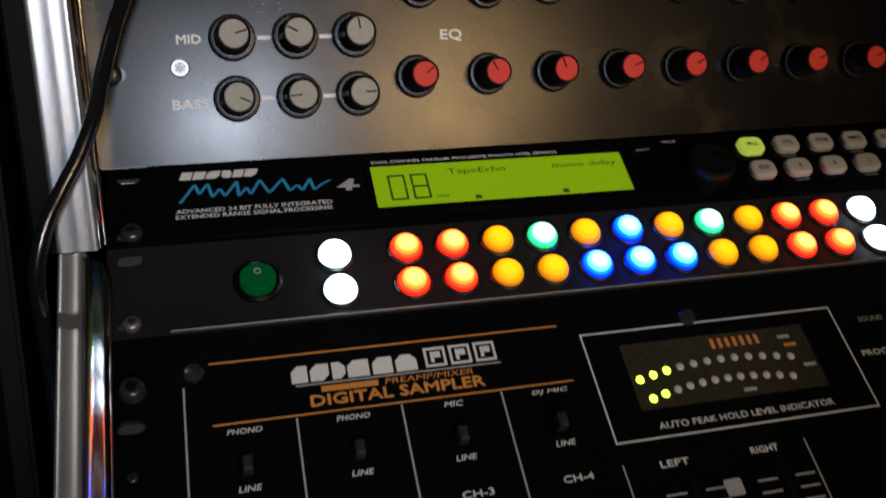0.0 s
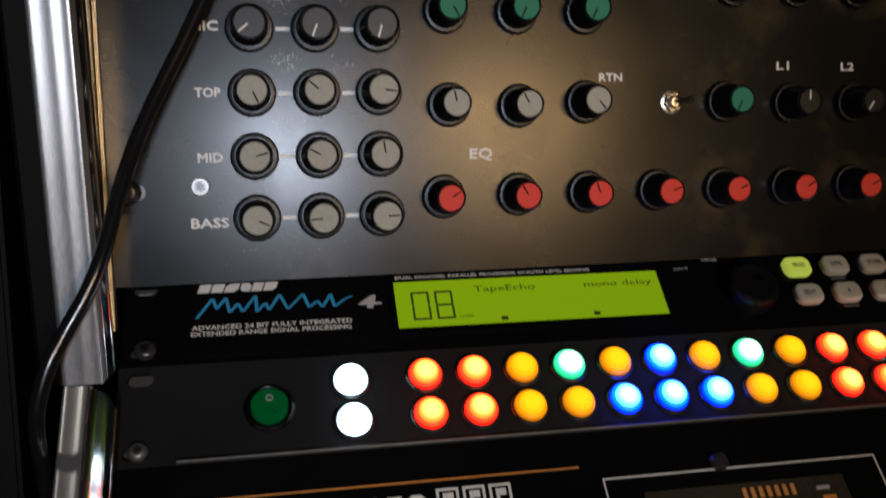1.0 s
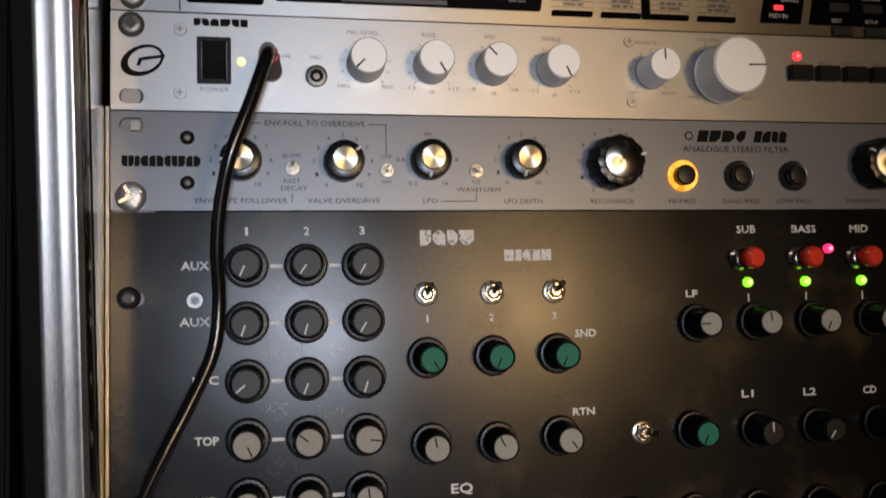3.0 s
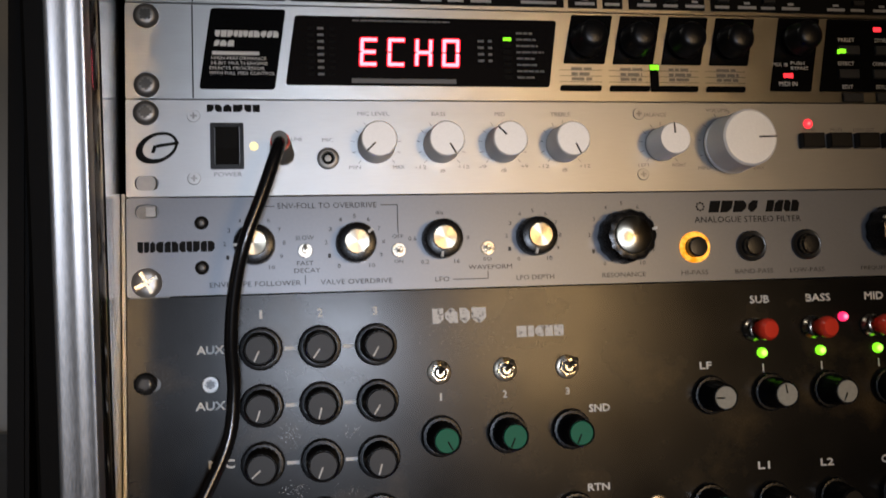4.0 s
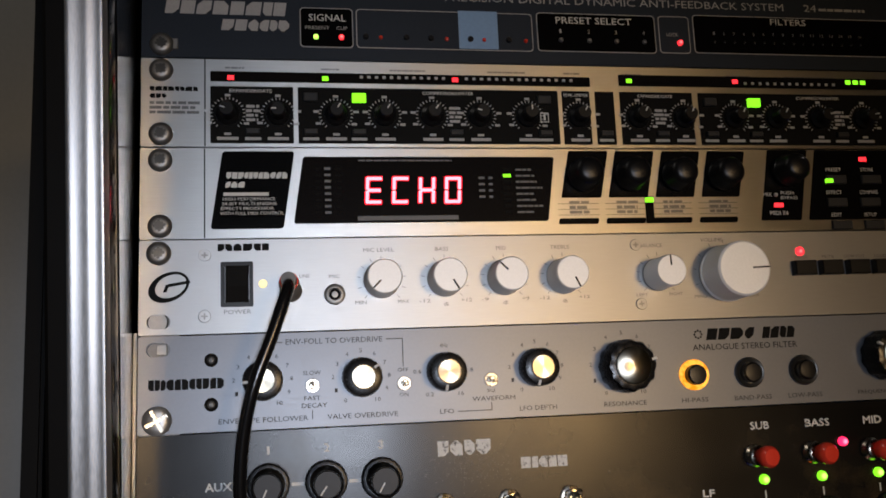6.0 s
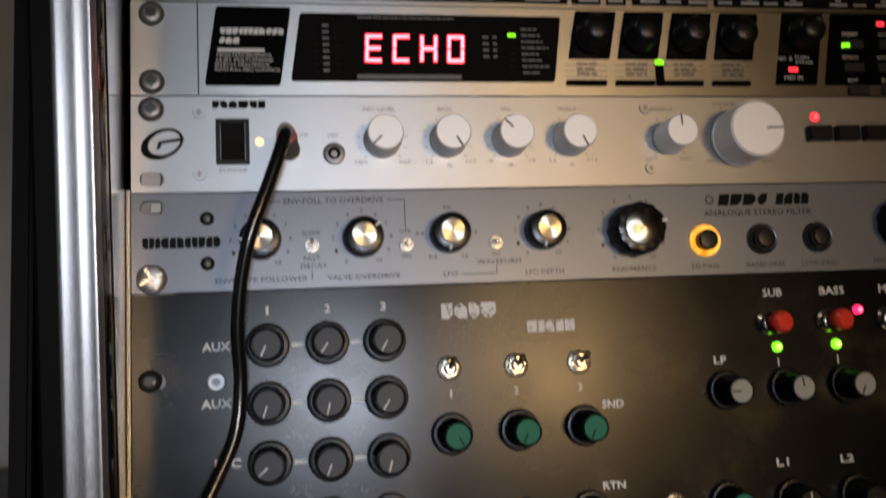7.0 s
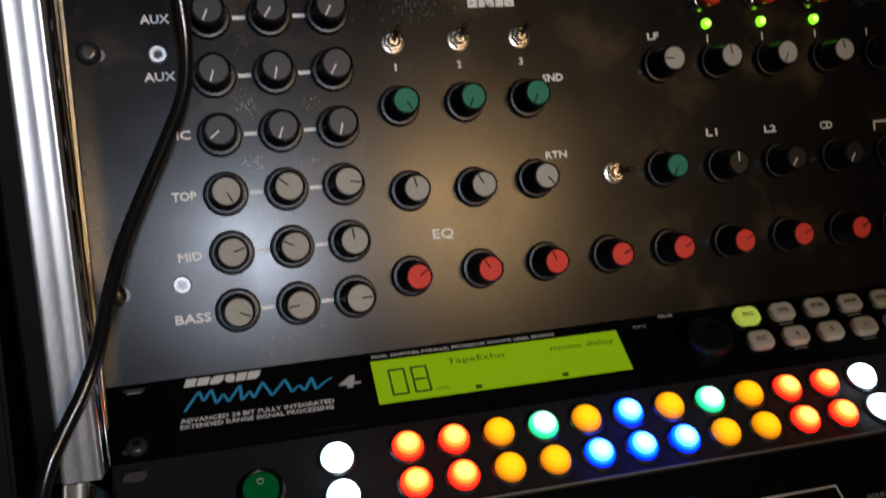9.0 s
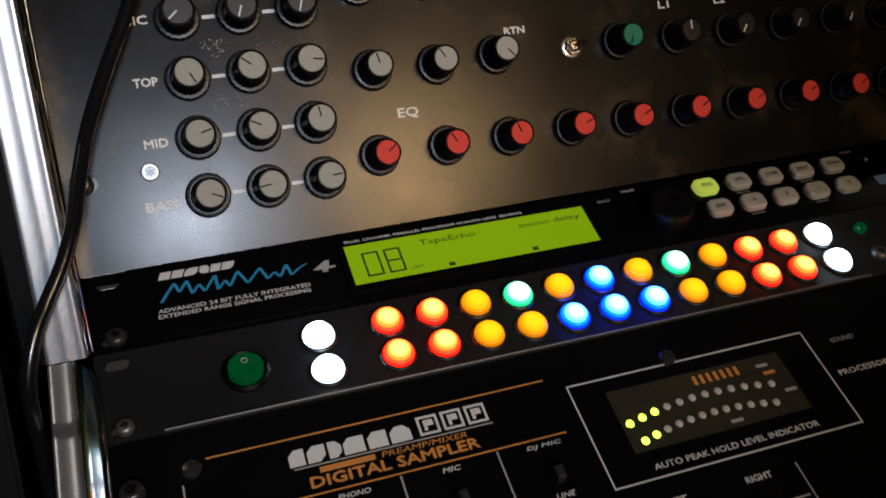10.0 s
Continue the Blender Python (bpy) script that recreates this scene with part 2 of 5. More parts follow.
def slab(u0, v0, u1, v1, n0, n1, bevel=0.3, slant=0.0, bm=None):
    """A block with chamfered front edges; slant leans its top to the right."""
    bm = bm or bmesh.new()
    if u0 > u1: u0, u1 = u1, u0
    if v0 > v1: v0, v1 = v1, v0
    b = min(bevel, (u1 - u0) / 2.5, (v1 - v0) / 2.5, (n1 - n0) * 0.9)

    def ring(i, n):
        return [bm.verts.new(Vector((u + (slant if top else 0), v, n)) * MM) for u, v, top in
                ((u0 + i, v0 + i, 0), (u1 - i, v0 + i, 0), (u1 - i, v1 - i, 1), (u0 + i, v1 - i, 1))]
    rings = [ring(0, n0), ring(0, n1 - b), ring(b, n1)]
    for a, c in zip(rings, rings[1:]):
        for i in range(4):
            bm.faces.new((a[i], a[(i + 1) % 4], c[(i + 1) % 4], c[i]))
    bm.faces.new(rings[-1])
    bm.faces.new(rings[0][::-1])
    return bm


def lathe(profile, seg=28, flutes=0, depth=0.0, bm=None, cu=0.0, cv=0.0):
    """A turned form about the n axis from (radius, n) pairs; flutes scallop its rim."""
    bm = bm or bmesh.new()
    rings = []
    for r, n in profile:
        if r < 1e-6:
            rings.append([bm.verts.new(Vector((cu, cv, n)) * MM)])
            continue
        ring = []
        for i in range(seg):
            a = tau * i / seg
            rr = r * (1 - depth * (0.5 + 0.5 * cos(a * flutes))) if flutes else r
            ring.append(bm.verts.new(Vector((cu + rr * cos(a), cv + rr * sin(a), n)) * MM))
        rings.append(ring)
    for a, c in zip(rings, rings[1:]):
        if len(a) == 1 and len(c) == 1:
            continue
        for i in range(seg):
            j = (i + 1) % seg
            if len(a) == 1:
                bm.faces.new((a[0], c[j], c[i]))
            elif len(c) == 1:
                bm.faces.new((a[i], a[j], c[0]))
            else:
                bm.faces.new((a[i], a[j], c[j], c[i]))
    if len(rings[-1]) > 1:
        bm.faces.new(rings[-1])
    if len(rings[0]) > 1:
        bm.faces.new(rings[0][::-1])
    bmesh.ops.recalc_face_normals(bm, faces=bm.faces)
    return bm


def prism(points, n0, n1, bm=None):
    bm = bm or bmesh.new()
    lo = [bm.verts.new(Vector((u, v, n0)) * MM) for u, v in points]
    hi = [bm.verts.new(Vector((u, v, n1)) * MM) for u, v in points]
    k = len(points)
    for i in range(k):
        bm.faces.new((lo[i], lo[(i + 1) % k], hi[(i + 1) % k], hi[i]))
    bm.faces.new(hi)
    bm.faces.new(lo[::-1])
    bmesh.ops.recalc_face_normals(bm, faces=bm.faces)
    return bm


def rounded(u0, v0, u1, v1, r, seg=4, shear=0.0):
    """The outline of a rounded rectangle; shear leans it to the right with height."""
    pts = []
    for cu, cv, a0 in ((u1 - r, v0 + r, -90), (u1 - r, v1 - r, 0), (u0 + r, v1 - r, 90), (u0 + r, v0 + r, 180)):
        for i in range(seg + 1):
            a = radians(a0 + 90 * i / seg)
            u, v = cu + r * cos(a), cv + r * sin(a)
            pts.append((u + shear * (v - v0) / max(v1 - v0, 1e-6), v))
    return pts


def pierced(outline, holes, n0, n1):
    """A plate with real openings."""
    bm = bmesh.new()
    edges = []
    for loop in [outline, *holes]:
        vs = [bm.verts.new(Vector((u, v, n1)) * MM) for u, v in loop]
        edges += [bm.edges.new((vs[i], vs[(i + 1) % len(vs)])) for i in range(len(vs))]
    bmesh.ops.triangle_fill(bm, edges=edges, use_beauty=True, use_dissolve=False)
    bmesh.ops.recalc_face_normals(bm, faces=bm.faces)
    if sum(f.normal.z for f in bm.faces) < 0:
        bmesh.ops.reverse_faces(bm, faces=bm.faces)
    rim = [e for e in bm.edges if e.is_boundary]
    ret = bmesh.ops.extrude_edge_only(bm, edges=rim)
    for v in [g for g in ret["geom"] if isinstance(g, bmesh.types.BMVert)]:
        v.co.z = n0 * MM
    bmesh.ops.recalc_face_normals(bm, faces=bm.faces)
    return bm


def slot(u, v, w=10.5, h=6.5):
    return rounded(u - w / 2, v - h / 2, u + w / 2, v + h / 2, h / 2 - 0.01, 5)


def text_mesh(words, slant=0.0):
    k = ("text", words, slant)
    if k not in CACHE:
        cu = bpy.data.curves.new("lettering", "FONT")
        cu.body, cu.resolution_u, cu.shear = words, 2, slant
        ob = new("lettering", cu)
        me = bpy.data.meshes.new_from_object(ob.evaluated_get(bpy.context.evaluated_depsgraph_get()))
        bpy.data.objects.remove(ob)
        bpy.data.curves.remove(cu)
        co = np.array([v.co for v in me.vertices])
        CACHE[k] = (me, co.min(0), co.max(0))
    return CACHE[k]


def words(string, u0, v0, w, h, ink, parent, n=0.12, slant=0.0, weight=0.0):
    """Lettering fitted into a box, standing a hair proud of its ground; weight thickens it."""
    me, lo, hi = text_mesh(string, slant)
    me = me.copy()
    sx, sy = w / (hi[0] - lo[0]) * MM, h / (hi[1] - lo[1]) * MM
    me.transform(Matrix.Translation((u0 * MM, v0 * MM, n * MM)) @ Matrix.Diagonal((sx, sy, 1, 1)) @ Matrix.Translation((-lo[0], -lo[1], 0)))
    me.materials.clear()
    me.materials.append(ink)
    if weight:
        bm = bmesh.new()
        bm.from_mesh(me)
        base = bm.faces[:]
        for du, dv in ((weight, 0), (-weight, 0), (0, weight), (0, -weight)):
            got = bmesh.ops.duplicate(bm, geom=base)["geom"]
            bmesh.ops.translate(bm, verts=[g for g in got if isinstance(g, bmesh.types.BMVert)], vec=Vector((du, dv, 0.01 * (1 + du + 2 * dv))) * MM)
        bm.to_mesh(me)
        bm.free()
    return link_data("lettering", me, parent, "lettering " + string)


def centred(string, u, v, w, h, ink, parent, **k):
    return words(string, u - w / 2, v - h / 2, w, h, ink, parent, **k)


def bar(u0, v0, u1, v1, ink, parent, name="print_bar", n=0.1):
    return part(name, slab(u0, v0, u1, v1, 0, n, 0.02), ink, parent)


def mark(u0, v0, u1, v1, letters, ink, parent, slant=0.0, seed=1, label="plain brand mark", gap=0.12, n=0.0):
    """A brand mark drawn as a row of plain blocks of uneven width."""
    rnd = random.Random(seed)
    widths = [rnd.uniform(0.75, 1.25) for _ in range(letters)]
    scale = (u1 - u0) / sum(widths)
    u, h = u0, v1 - v0
    for w in widths:
        b, c = u + w * scale * (1 - gap), min(h, w * scale) * 0.34
        cuts = [rnd.choice((0, 0, c)) for _ in range(4)]
        pts = [(u + cuts[0], v0), (b - cuts[1], v0), (b, v0 + cuts[1]), (b, v1 - cuts[2]), (b - cuts[2], v1), (u + cuts[3], v1), (u, v1 - cuts[3]), (u, v0 + cuts[0])]
        pts = [p for k, p in enumerate(pts) if p != pts[k - 1]]
        part("brand_mark", prism([(x + slant * (y - v0) / h, y) for x, y in pts], n, n + 0.1), ink, parent, label)
        u += w * scale


def lines(u0, v0, u1, v1, rows, ink, parent, seed=3, name="small_print"):
    """Small print that cannot be read: rows of short bars."""
    rnd = random.Random(seed)
    bm = bmesh.new()
    h = (v1 - v0) / rows
    for r in range(rows):
        u, end = u0, u1 - rnd.random() * (u1 - u0) * 0.15
        while u < end - 0.5:
            w = min(rnd.uniform(0.8, 3.2) * max(h, 0.8) * 0.9, end - u)
            slab(u, v1 - (r + 0.82) * h, u + w, v1 - (r + 0.22) * h, 0, 0.08, 0.01, 0, bm)
            u += w + 0.3 * max(h, 0.6)
    return tagged(part(name, bm, ink, parent), kind="stuff")


def frame_line(u0, v0, u1, v1, w, ink, parent, name="border_line"):
    bm = bmesh.new()
    slab(u0, v0, u1, v0 + w, 0, 0.1, 0.02, 0, bm)
    slab(u0, v1 - w, u1, v1, 0, 0.1, 0.02, 0, bm)
    slab(u0, v0 + w + 0.01, u0 + w, v1 - w - 0.01, 0, 0.1, 0.02, 0, bm)
    slab(u1 - w, v0 + w + 0.01, u1, v1 - w - 0.01, 0, 0.1, 0.02, 0, bm)
    return part(name, bm, ink, parent)


def ticks(u, v, r0, r1, count, ink, parent, a0=225, a1=-45, w=0.3):
    """The scale round a knob."""
    bm = bmesh.new()
    for i in range(count):
        a = radians(a0 + (a1 - a0) * i / (count - 1))
        c, s = cos(a), sin(a)
        pts = [(r * c - k * s, r * s + k * c) for r, k in ((r0, -w / 2), (r1, -w / 2), (r1, w / 2), (r0, w / 2))]
        prism(pts, 0, 0.08, bm)
    return tagged(part("knob_scale", bm, ink, parent, at=(u, v, 0)), kind="stuff")


def cross_screw(u, v, r, parent, material=None, slotted=False, n=0.0, turn=20.0, h=2.4):
    material = material or ZINC
    head = shared("screw", ("screw", r, h), lambda: lathe([(r, 0), (r, h * 0.45), (r * (0.92 if h < 1 else 0.86), h * (0.97 if h < 1 else 0.8)), (r * 0.55, h), (0, h)], 20), material, parent, "", (u, v, n), turn)

    # raised cross for the recess, mostly in darker metal to give its shade
    def recess():
        arm = r * (0.80 if r > 6 else 0.5)
        bm = slab(-arm, -r * 0.13, arm, r * 0.13, h * 0.7, h + 0.12, 0.05)
        slab(-r * 0.12, r * 0.14, r * 0.13, arm, h * 0.7, h + 0.12, 0.05, 0, bm)
        slab(-r * 0.12, -arm, r * 0.13, -r * 0.14, h * 0.7, h + 0.12, 0.05, 0, bm)
        return bm
    shared("cross_recess", ("recess", r, h), recess, (ZINC if h < 1 else NICKEL if r > 6 else RECESS) if material is not BLACKSCREW else KNOBBLACK, head)
    return head


def rack_bolt(u, v, parent, material=None, turn=35.0, r=5.6, h=3.0):
    """A domed rack bolt."""
    material = material or ZINC
    head = shared("screw", ("bolt", r, h), lambda: lathe([(r, 0), (r, h * 0.3), (r * 0.94, h * 0.6), (r * 0.76, h * 0.9), (r * 0.55, h), (0, h)], 28), material, parent, "", (u, v, 0.05), turn)

    # raised block for the recess; its darker metal gives the shade inside
    def recess():
        w = r * 0.34
        bm = slab(-w, -w, w, w, h * 0.6, h + 0.06, 0.05)
        for a, b, c, e in ((-w * 1.5, -w * 0.35, -w - 0.01, w * 0.35), (w + 0.01, -w * 0.35, w * 1.5, w * 0.35), (-w * 0.35, w + 0.01, w * 0.35, w * 1.5), (-w * 0.35, -w * 1.5, w * 0.35, -w - 0.01)):
            slab(a, b, c, e, h * 0.6, h + 0.05, 0.05, 0, bm)
        return bm
    shared("driver_recess", ("drive", r, h), recess, DARKNICKEL if material is not BLACKSCREW else KNOBBLACK, head)
    return head


def socket_screw(u, v, r, parent, material=None):
    """A pale screw with a six-lobed hole."""
    head = shared("screw", ("torx", r), lambda: lathe([(r, 0), (r, 0.7), (r * 0.85, 1.2), (r * 0.55, 1.2), (r * 0.5, 0.4), (0, 0.4)], 24), material or ZINC, parent, "", (u, v, 0.05))
    shared("socket", ("socket", r), lambda: lathe([(r * 0.52, 0.45), (r * 0.52, 0.6), (0, 0.6)], 18, 6, 0.3), BLACKSCREW, head)
    return head


def pointer_knob(u, v, parent, angle, base_r, cap_r, h, cap, line, group="", name="knob", label=""):
    """A skirted control knob: fluted body, coloured cap, pointer line."""
    k = shared(name, ("kb", base_r, cap_r, h),
               lambda: lathe([(base_r, 0.6), (base_r, 2.4), (base_r * 0.96, 3.1), (base_r * 0.88, 3.2), (base_r * 0.86, 2.7), (base_r * 0.82, 2.7), (base_r * 0.80, 7.4), (base_r * 0.765, 8.0), (base_r * 0.72, h - 5), (cap_r * 1.22, h - 1.0), (cap_r * 1.19, h - 0.3), (cap_r * 1.10, h + 0.05), (cap_r * 1.05, h - 0.2), (cap_r * 1.03, h - 0.8), (0, h - 0.8)], 80, 20, 0.04),
               KNOBBLACK, parent, label, (u, v, 0), angle)
    shared("cap", ("cap", cap_r, h), lambda: lathe([(cap_r, h - 0.85), (cap_r, h - 0.05), (cap_r * 0.95, h + 0.25), (0, h + 0.3)], 30), cap, k)
    shared("pointer", ("ptr", cap_r, h), lambda: slab(-0.33, cap_r * 0.10, 0.33, cap_r * 0.92, h + 0.1, h + 0.42, 0.05), line, k)
    shared("nut", ("knut", base_r), lambda: lathe([(base_r * 1.04, 0), (base_r * 1.04, 0.55), (0, 0.55)], 28), LAMINATE, k)
    return k


def toggle(u, v, parent, lean=(0, 6), scale=1.0):
    """A bat toggle switch: washer, hexagon nut, threaded neck, lever."""
    t = shared("toggle_switch", ("twash", scale), lambda: lathe([(5.6 * scale, 0), (5.6 * scale, 0.6), (5.0 * scale, 0.9), (0, 0.9)], 28), NICKEL, parent, "nickel toggle switch", (u, v, 0.05))
    shared("nut", ("tnut", scale), lambda: lathe([(4.4 * scale, 0.9), (4.4 * scale, 2.4), (4.0 * scale, 2.7), (0, 2.7)], 6), NICKEL, t, turn=12, smooth=False)
    shared("neck", ("tneck", scale), lambda: lathe([(3.0 * scale, 2.7), (3.0 * scale, 4.6), (2.2 * scale, 5.0), (1.9 * scale, 4.2), (0, 4.2)], 20), NICKEL, t)
    bm = lathe([(1.0 * scale, 0), (1.1 * scale, 4 * scale), (1.5 * scale, 8.5 * scale), (1.3 * scale, 9.6 * scale), (0, 9.9 * scale)], 14)
    lever = part("lever", bm, NICKEL, t, "", (0, 0, 3.8), smooth=True)
    lever.rotation_euler = (radians(-lean[1] * 4), radians(lean[0] * 4), 0)
    return t


def led(u, v, r, material, parent, n=0.0, h=None, label=""):
    h = h or r * 1.2
    return shared("led", ("led", r, h), lambda: lathe([(r, 0), (r, h * 0.4), (r * 0.8, h * 0.8), (r * 0.4, h), (0, h * 1.04)], 16), material, parent, label, (u, v, n))


def segments(text, u0, v0, w, h, ink, parent, n=0.3, t=None, pitch=None, slant=0.0, label=""):
    """Seven-bar digits and letters with gaps between the bars."""
    table = {"0": "abcdef", "8": "abcdefg", "E": "adefg", "C": "adef", "H": "bcefg", "O": "abcdef"}
    t = t or w * 0.18
    for i, ch in enumerate(text):
        x = u0 + i * (pitch or w * 1.45)
        g = t * 0.22
        spans = dict(a=(x + g, v0 + h - t, x + w - g, v0 + h), d=(x + g, v0, x + w - g, v0 + t), g=(x + g + t * 0.3, v0 + h / 2 - t / 2, x + w - g - t * 0.3, v0 + h / 2 + t / 2),
                     f=(x, v0 + h / 2 + g, x + t, v0 + h - g), e=(x, v0 + g, x + t, v0 + h / 2 - g), b=(x + w - t, v0 + h / 2 + g, x + w, v0 + h - g), c=(x + w - t, v0 + g, x + w, v0 + h / 2 - g))
        for k, key in enumerate(table[ch]):
            a, b, c, d = spans[key]
            part("display_segment", slab(a + slant * (b - v0) / h, b, c + slant * (b - v0) / h, d, n, n + 0.1 + 0.012 * k, 0.03, slant * (d - b) / h), ink, parent, label)


def ear_holes(v0, units=1):
    rows = {1: (6.35, 38.1), 4: (38.1, 139.7), 7: (38.1, 139.7, 273.0)}[units]
    return [slot(u, v0 + r) for u in (8.8, 473.8) for r in rows]


def fascia(parent, height, material, units=1, label="", n1=0.0):
    outline = rounded(0, 0.35, 482.6, height - 0.35, 0.6, 2)
    return part("front_panel", pierced(outline, ear_holes(0, units), -3.0, n1), material, parent, label)


def box_behind(parent, height, depth=250):
    return part("chassis", slab(22, 1.0, 460, height - 1.0, -depth, -3.2, 0.3), BLACKSTEEL, parent)


def seat(parent, du=0.0, stretch=1.0, about=0.0, dv=0.0, fixed=(), only=None):
    """Shift the fittings of a unit along its panel, or spread them about a place on it."""
    for o in parent.children:
        kind = o.name.split(".")[0]
        if kind in ("front_panel", "chassis", "screw", "washer", "bolt_tail", "bolt_end", *fixed) or (only and kind not in only):
            continue
        o.location.x = (about * (1 - stretch) + du) * MM + stretch * o.location.x
        o.location.y += dv * MM
        if kind not in ("knob", "toggle_switch", "led", "bezel", "cut_switch", "value_dial"):
            o.scale.x *= stretch


# ---- the room and the case ----


def world_box(name, lo, hi, material, parent=None, bevel=0.0, kind="structure", label="", category=""):
    bm = bmesh.new()
    bmesh.ops.create_cube(bm, size=1)
    for v in bm.verts:
        v.co = Vector([(a + b) / 2 + c * (b - a) for a, b, c in zip(lo, hi, v.co)])
    if bevel:
        bmesh.ops.bevel(bm, geom=bm.edges[:], offset=bevel, segments=2, affect="EDGES")
    ob = link_mesh(name, bm, material, parent)
    if parent is None:
        tagged(ob, label or "plain painted " + name.split("_")[0] + " of the dim room", category or name.split("_")[0], "", kind)
    return ob


# everything here but wall_north is unseen, added to close in the room
world_box("floor", (-1.6, -3.2, -1.15), (1.9, 0.9, -1.05), UNSEENROOM)
world_box("ceiling", (-1.6, -3.2, 1.45), (1.9, 0.9, 1.55), CEILINGPAINT)
world_box("wall_north", (-1.6, 0.80, -1.05), (1.9, 0.90, 1.45), WALLPAINT)
world_box("wall_south", (-1.6, -3.2, -1.05), (1.9, -3.1, 1.45), UNSEENROOM)
world_box("wall_west", (-1.6, -3.1, -1.05), (-1.5, 0.80, 1.45), UNSEENROOM)
world_box("wall_east", (1.8, -3.1, -1.05), (1.9, 0.80, 1.45), UNSEENROOM)

case = new("flight_case")
case.location = (0.24, 0.2, -0.8)
tagged(case, "black laminated equipment case with bare aluminium edging", "flight case")
CASE_BACK = Matrix.Translation((-0.24, -0.2, 0.8))


def case_part(name, lo, hi, material, label=""):
    ob = world_box(name, lo, hi, material, case, 0.0015)
    ob.matrix_parent_inverse = CASE_BACK
    if label:
        tagged(ob, label)
    return ob


case_part("side_panel", (-0.0365, -0.044, -0.80), (-0.0285, 0.50, 0.30), LAMINATE)
case_part("side_panel", (0.5115, 0.002, -0.80), (0.5195, 0.50, 0.30), LAMINATE)
case_part("top_panel", (-0.028, 0.002, 0.268), (0.511, 0.50, 0.278), LAMINATE)
case_part("back_panel", (-0.028, 0.49, -0.80), (0.511, 0.50, 0.267), LAMINATE)
case_part("base_panel", (-0.028, -0.40, -0.82), (0.511, 0.489, -0.801), LAMINATE)


def extrude_profile(name, profile, path, material, mirror=False, label=""):
    """A profile of (x, out) carried along stations of (y, z), their outward normal and a shift in x. A third entry keeps a corner's x and out from the panel."""
    bm = bmesh.new()
    rings = []
    for y, z, ny, nz, dx, back in path:
        ring = []
        for p in profile:
            x, o = (p[0], p[1] - back) if len(p) > 2 else (p[0] + dx, p[1])
            ring.append(bm.verts.new(((482.6 - x if mirror else x) * MM, y + ny * o * MM, z + nz * o * MM)))
        rings.append(ring)
    k = len(profile)
    for a, b in zip(rings, rings[1:]):
        for i in range(k):
            bm.faces.new((a[i], a[(i + 1) % k], b[(i + 1) % k], b[i]))
    bm.faces.new(rings[0]), bm.faces.new(rings[-1][::-1])
    bmesh.ops.recalc_face_normals(bm, faces=bm.faces)
    ob = link_mesh(name, bm, material, case, label, smooth=True)
    ob.matrix_parent_inverse = CASE_BACK
    return ob


# front edging, well proud of the panels: two ridged bands, a step, and a polished wall running back to the panels
EDGE_LOW = [(-15.6, -24), (-15.6, -1.4), (-15.2, -0.5), (-14.4, 0.0), (-13.4, 0.0), (-12.4, -0.10), (-11.2, -0.20), (-9.8, -0.22), (-8.8, -0.12), (-8.0, 0.06), (-7.2, 0.14), (-6.5, 0.06), (-6.0, -0.10), (-5.9, -24)]
EDGE = [(-15.6, -24), (-15.6, -1.4), (-15.2, -0.5), (-14.4, 0.0), (-13.4, 0.0), (-12.4, -0.10), (-11.2, -0.20), (-9.8, -0.22), (-8.4, -0.12), (-7.4, 0.06), (-6.5, 0.14), (-5.6, 0.06), (-4.8, -0.10), (-3.6, -0.2), (-2.4, -0.17),
        (-1.5, 0.0), (-0.7, 0.15), (-0.1, 0.0), (0.25, -0.5), (0.5, -9.0), (-2.0, -9.2), (-2.0, -24)]
SLOPE = [(-5.8, -0.2), (-5.3, 0.0), (-4.9, -0.3), (-2.2, -4.6), (0.1, -8.7), (0.5, -9.2), (-1.6, -9.3), (-5.8, -2.6)]
WALL = [(0.45, -9.4), (0.9, -10.0), (1.5, -21.5), (2.1, -22.0), (-2.2, 1.5, 1), (-4.4, 1.5, 1), (-1.0, -22.0), (-1.4, -9.4)]
JY, JZ = -0.0418, -0.206
cy, cz = -cos(TILT), sin(TILT)
EDGE = [(x * 0.885, o * 0.885) for x, o in EDGE]
EDGE_LOW = [(x * 0.885, o * 0.885) for x, o in EDGE_LOW]
SLOPE = [(x * 0.885, o * 0.885) for x, o in SLOPE]
WALL = [(p[0] * 0.885, p[1] * 0.885) if len(p) == 2 else p for p in WALL]
# the upper edging leans out towards its top
edge_top = [(y, z, -1, 0, 0.3, -y * 1000) for y, z in ((-0.1045, 0.277), (JY, JZ))]
run_dir = Vector((-sin(TILT), -cos(TILT)))
a, b = Vector((JY, JZ)) + run_dir * 0.0004, Vector((JY, JZ)) + run_dir * 0.33
edge_low = [(a.x, a.y, cy, cz, 0.5, 35.6), (b.x, b.y, cy, cz, 0.5, 35.6)]
SIDE = [(-22.5, -20), (-22.5, -5), (-21.0, -3.5), (-14.2, -3.5), (-14.2, -20)]
for mirror in (False, True):
    for stations in (edge_top, edge_low):
        extrude_profile("edging", EDGE if stations is edge_top else EDGE_LOW, stations, EXTRUSION, mirror, "bare aluminium edge extrusion")
        extrude_profile("inner_wall", WALL, stations, POLISHED, mirror, "polished aluminium inner wall")
    extrude_profile("inner_slope", SLOPE, edge_low, POLISHED, mirror, "polished aluminium inner slope")
    extrude_profile("side_lip", SIDE, edge_top, LAMINATE, mirror)


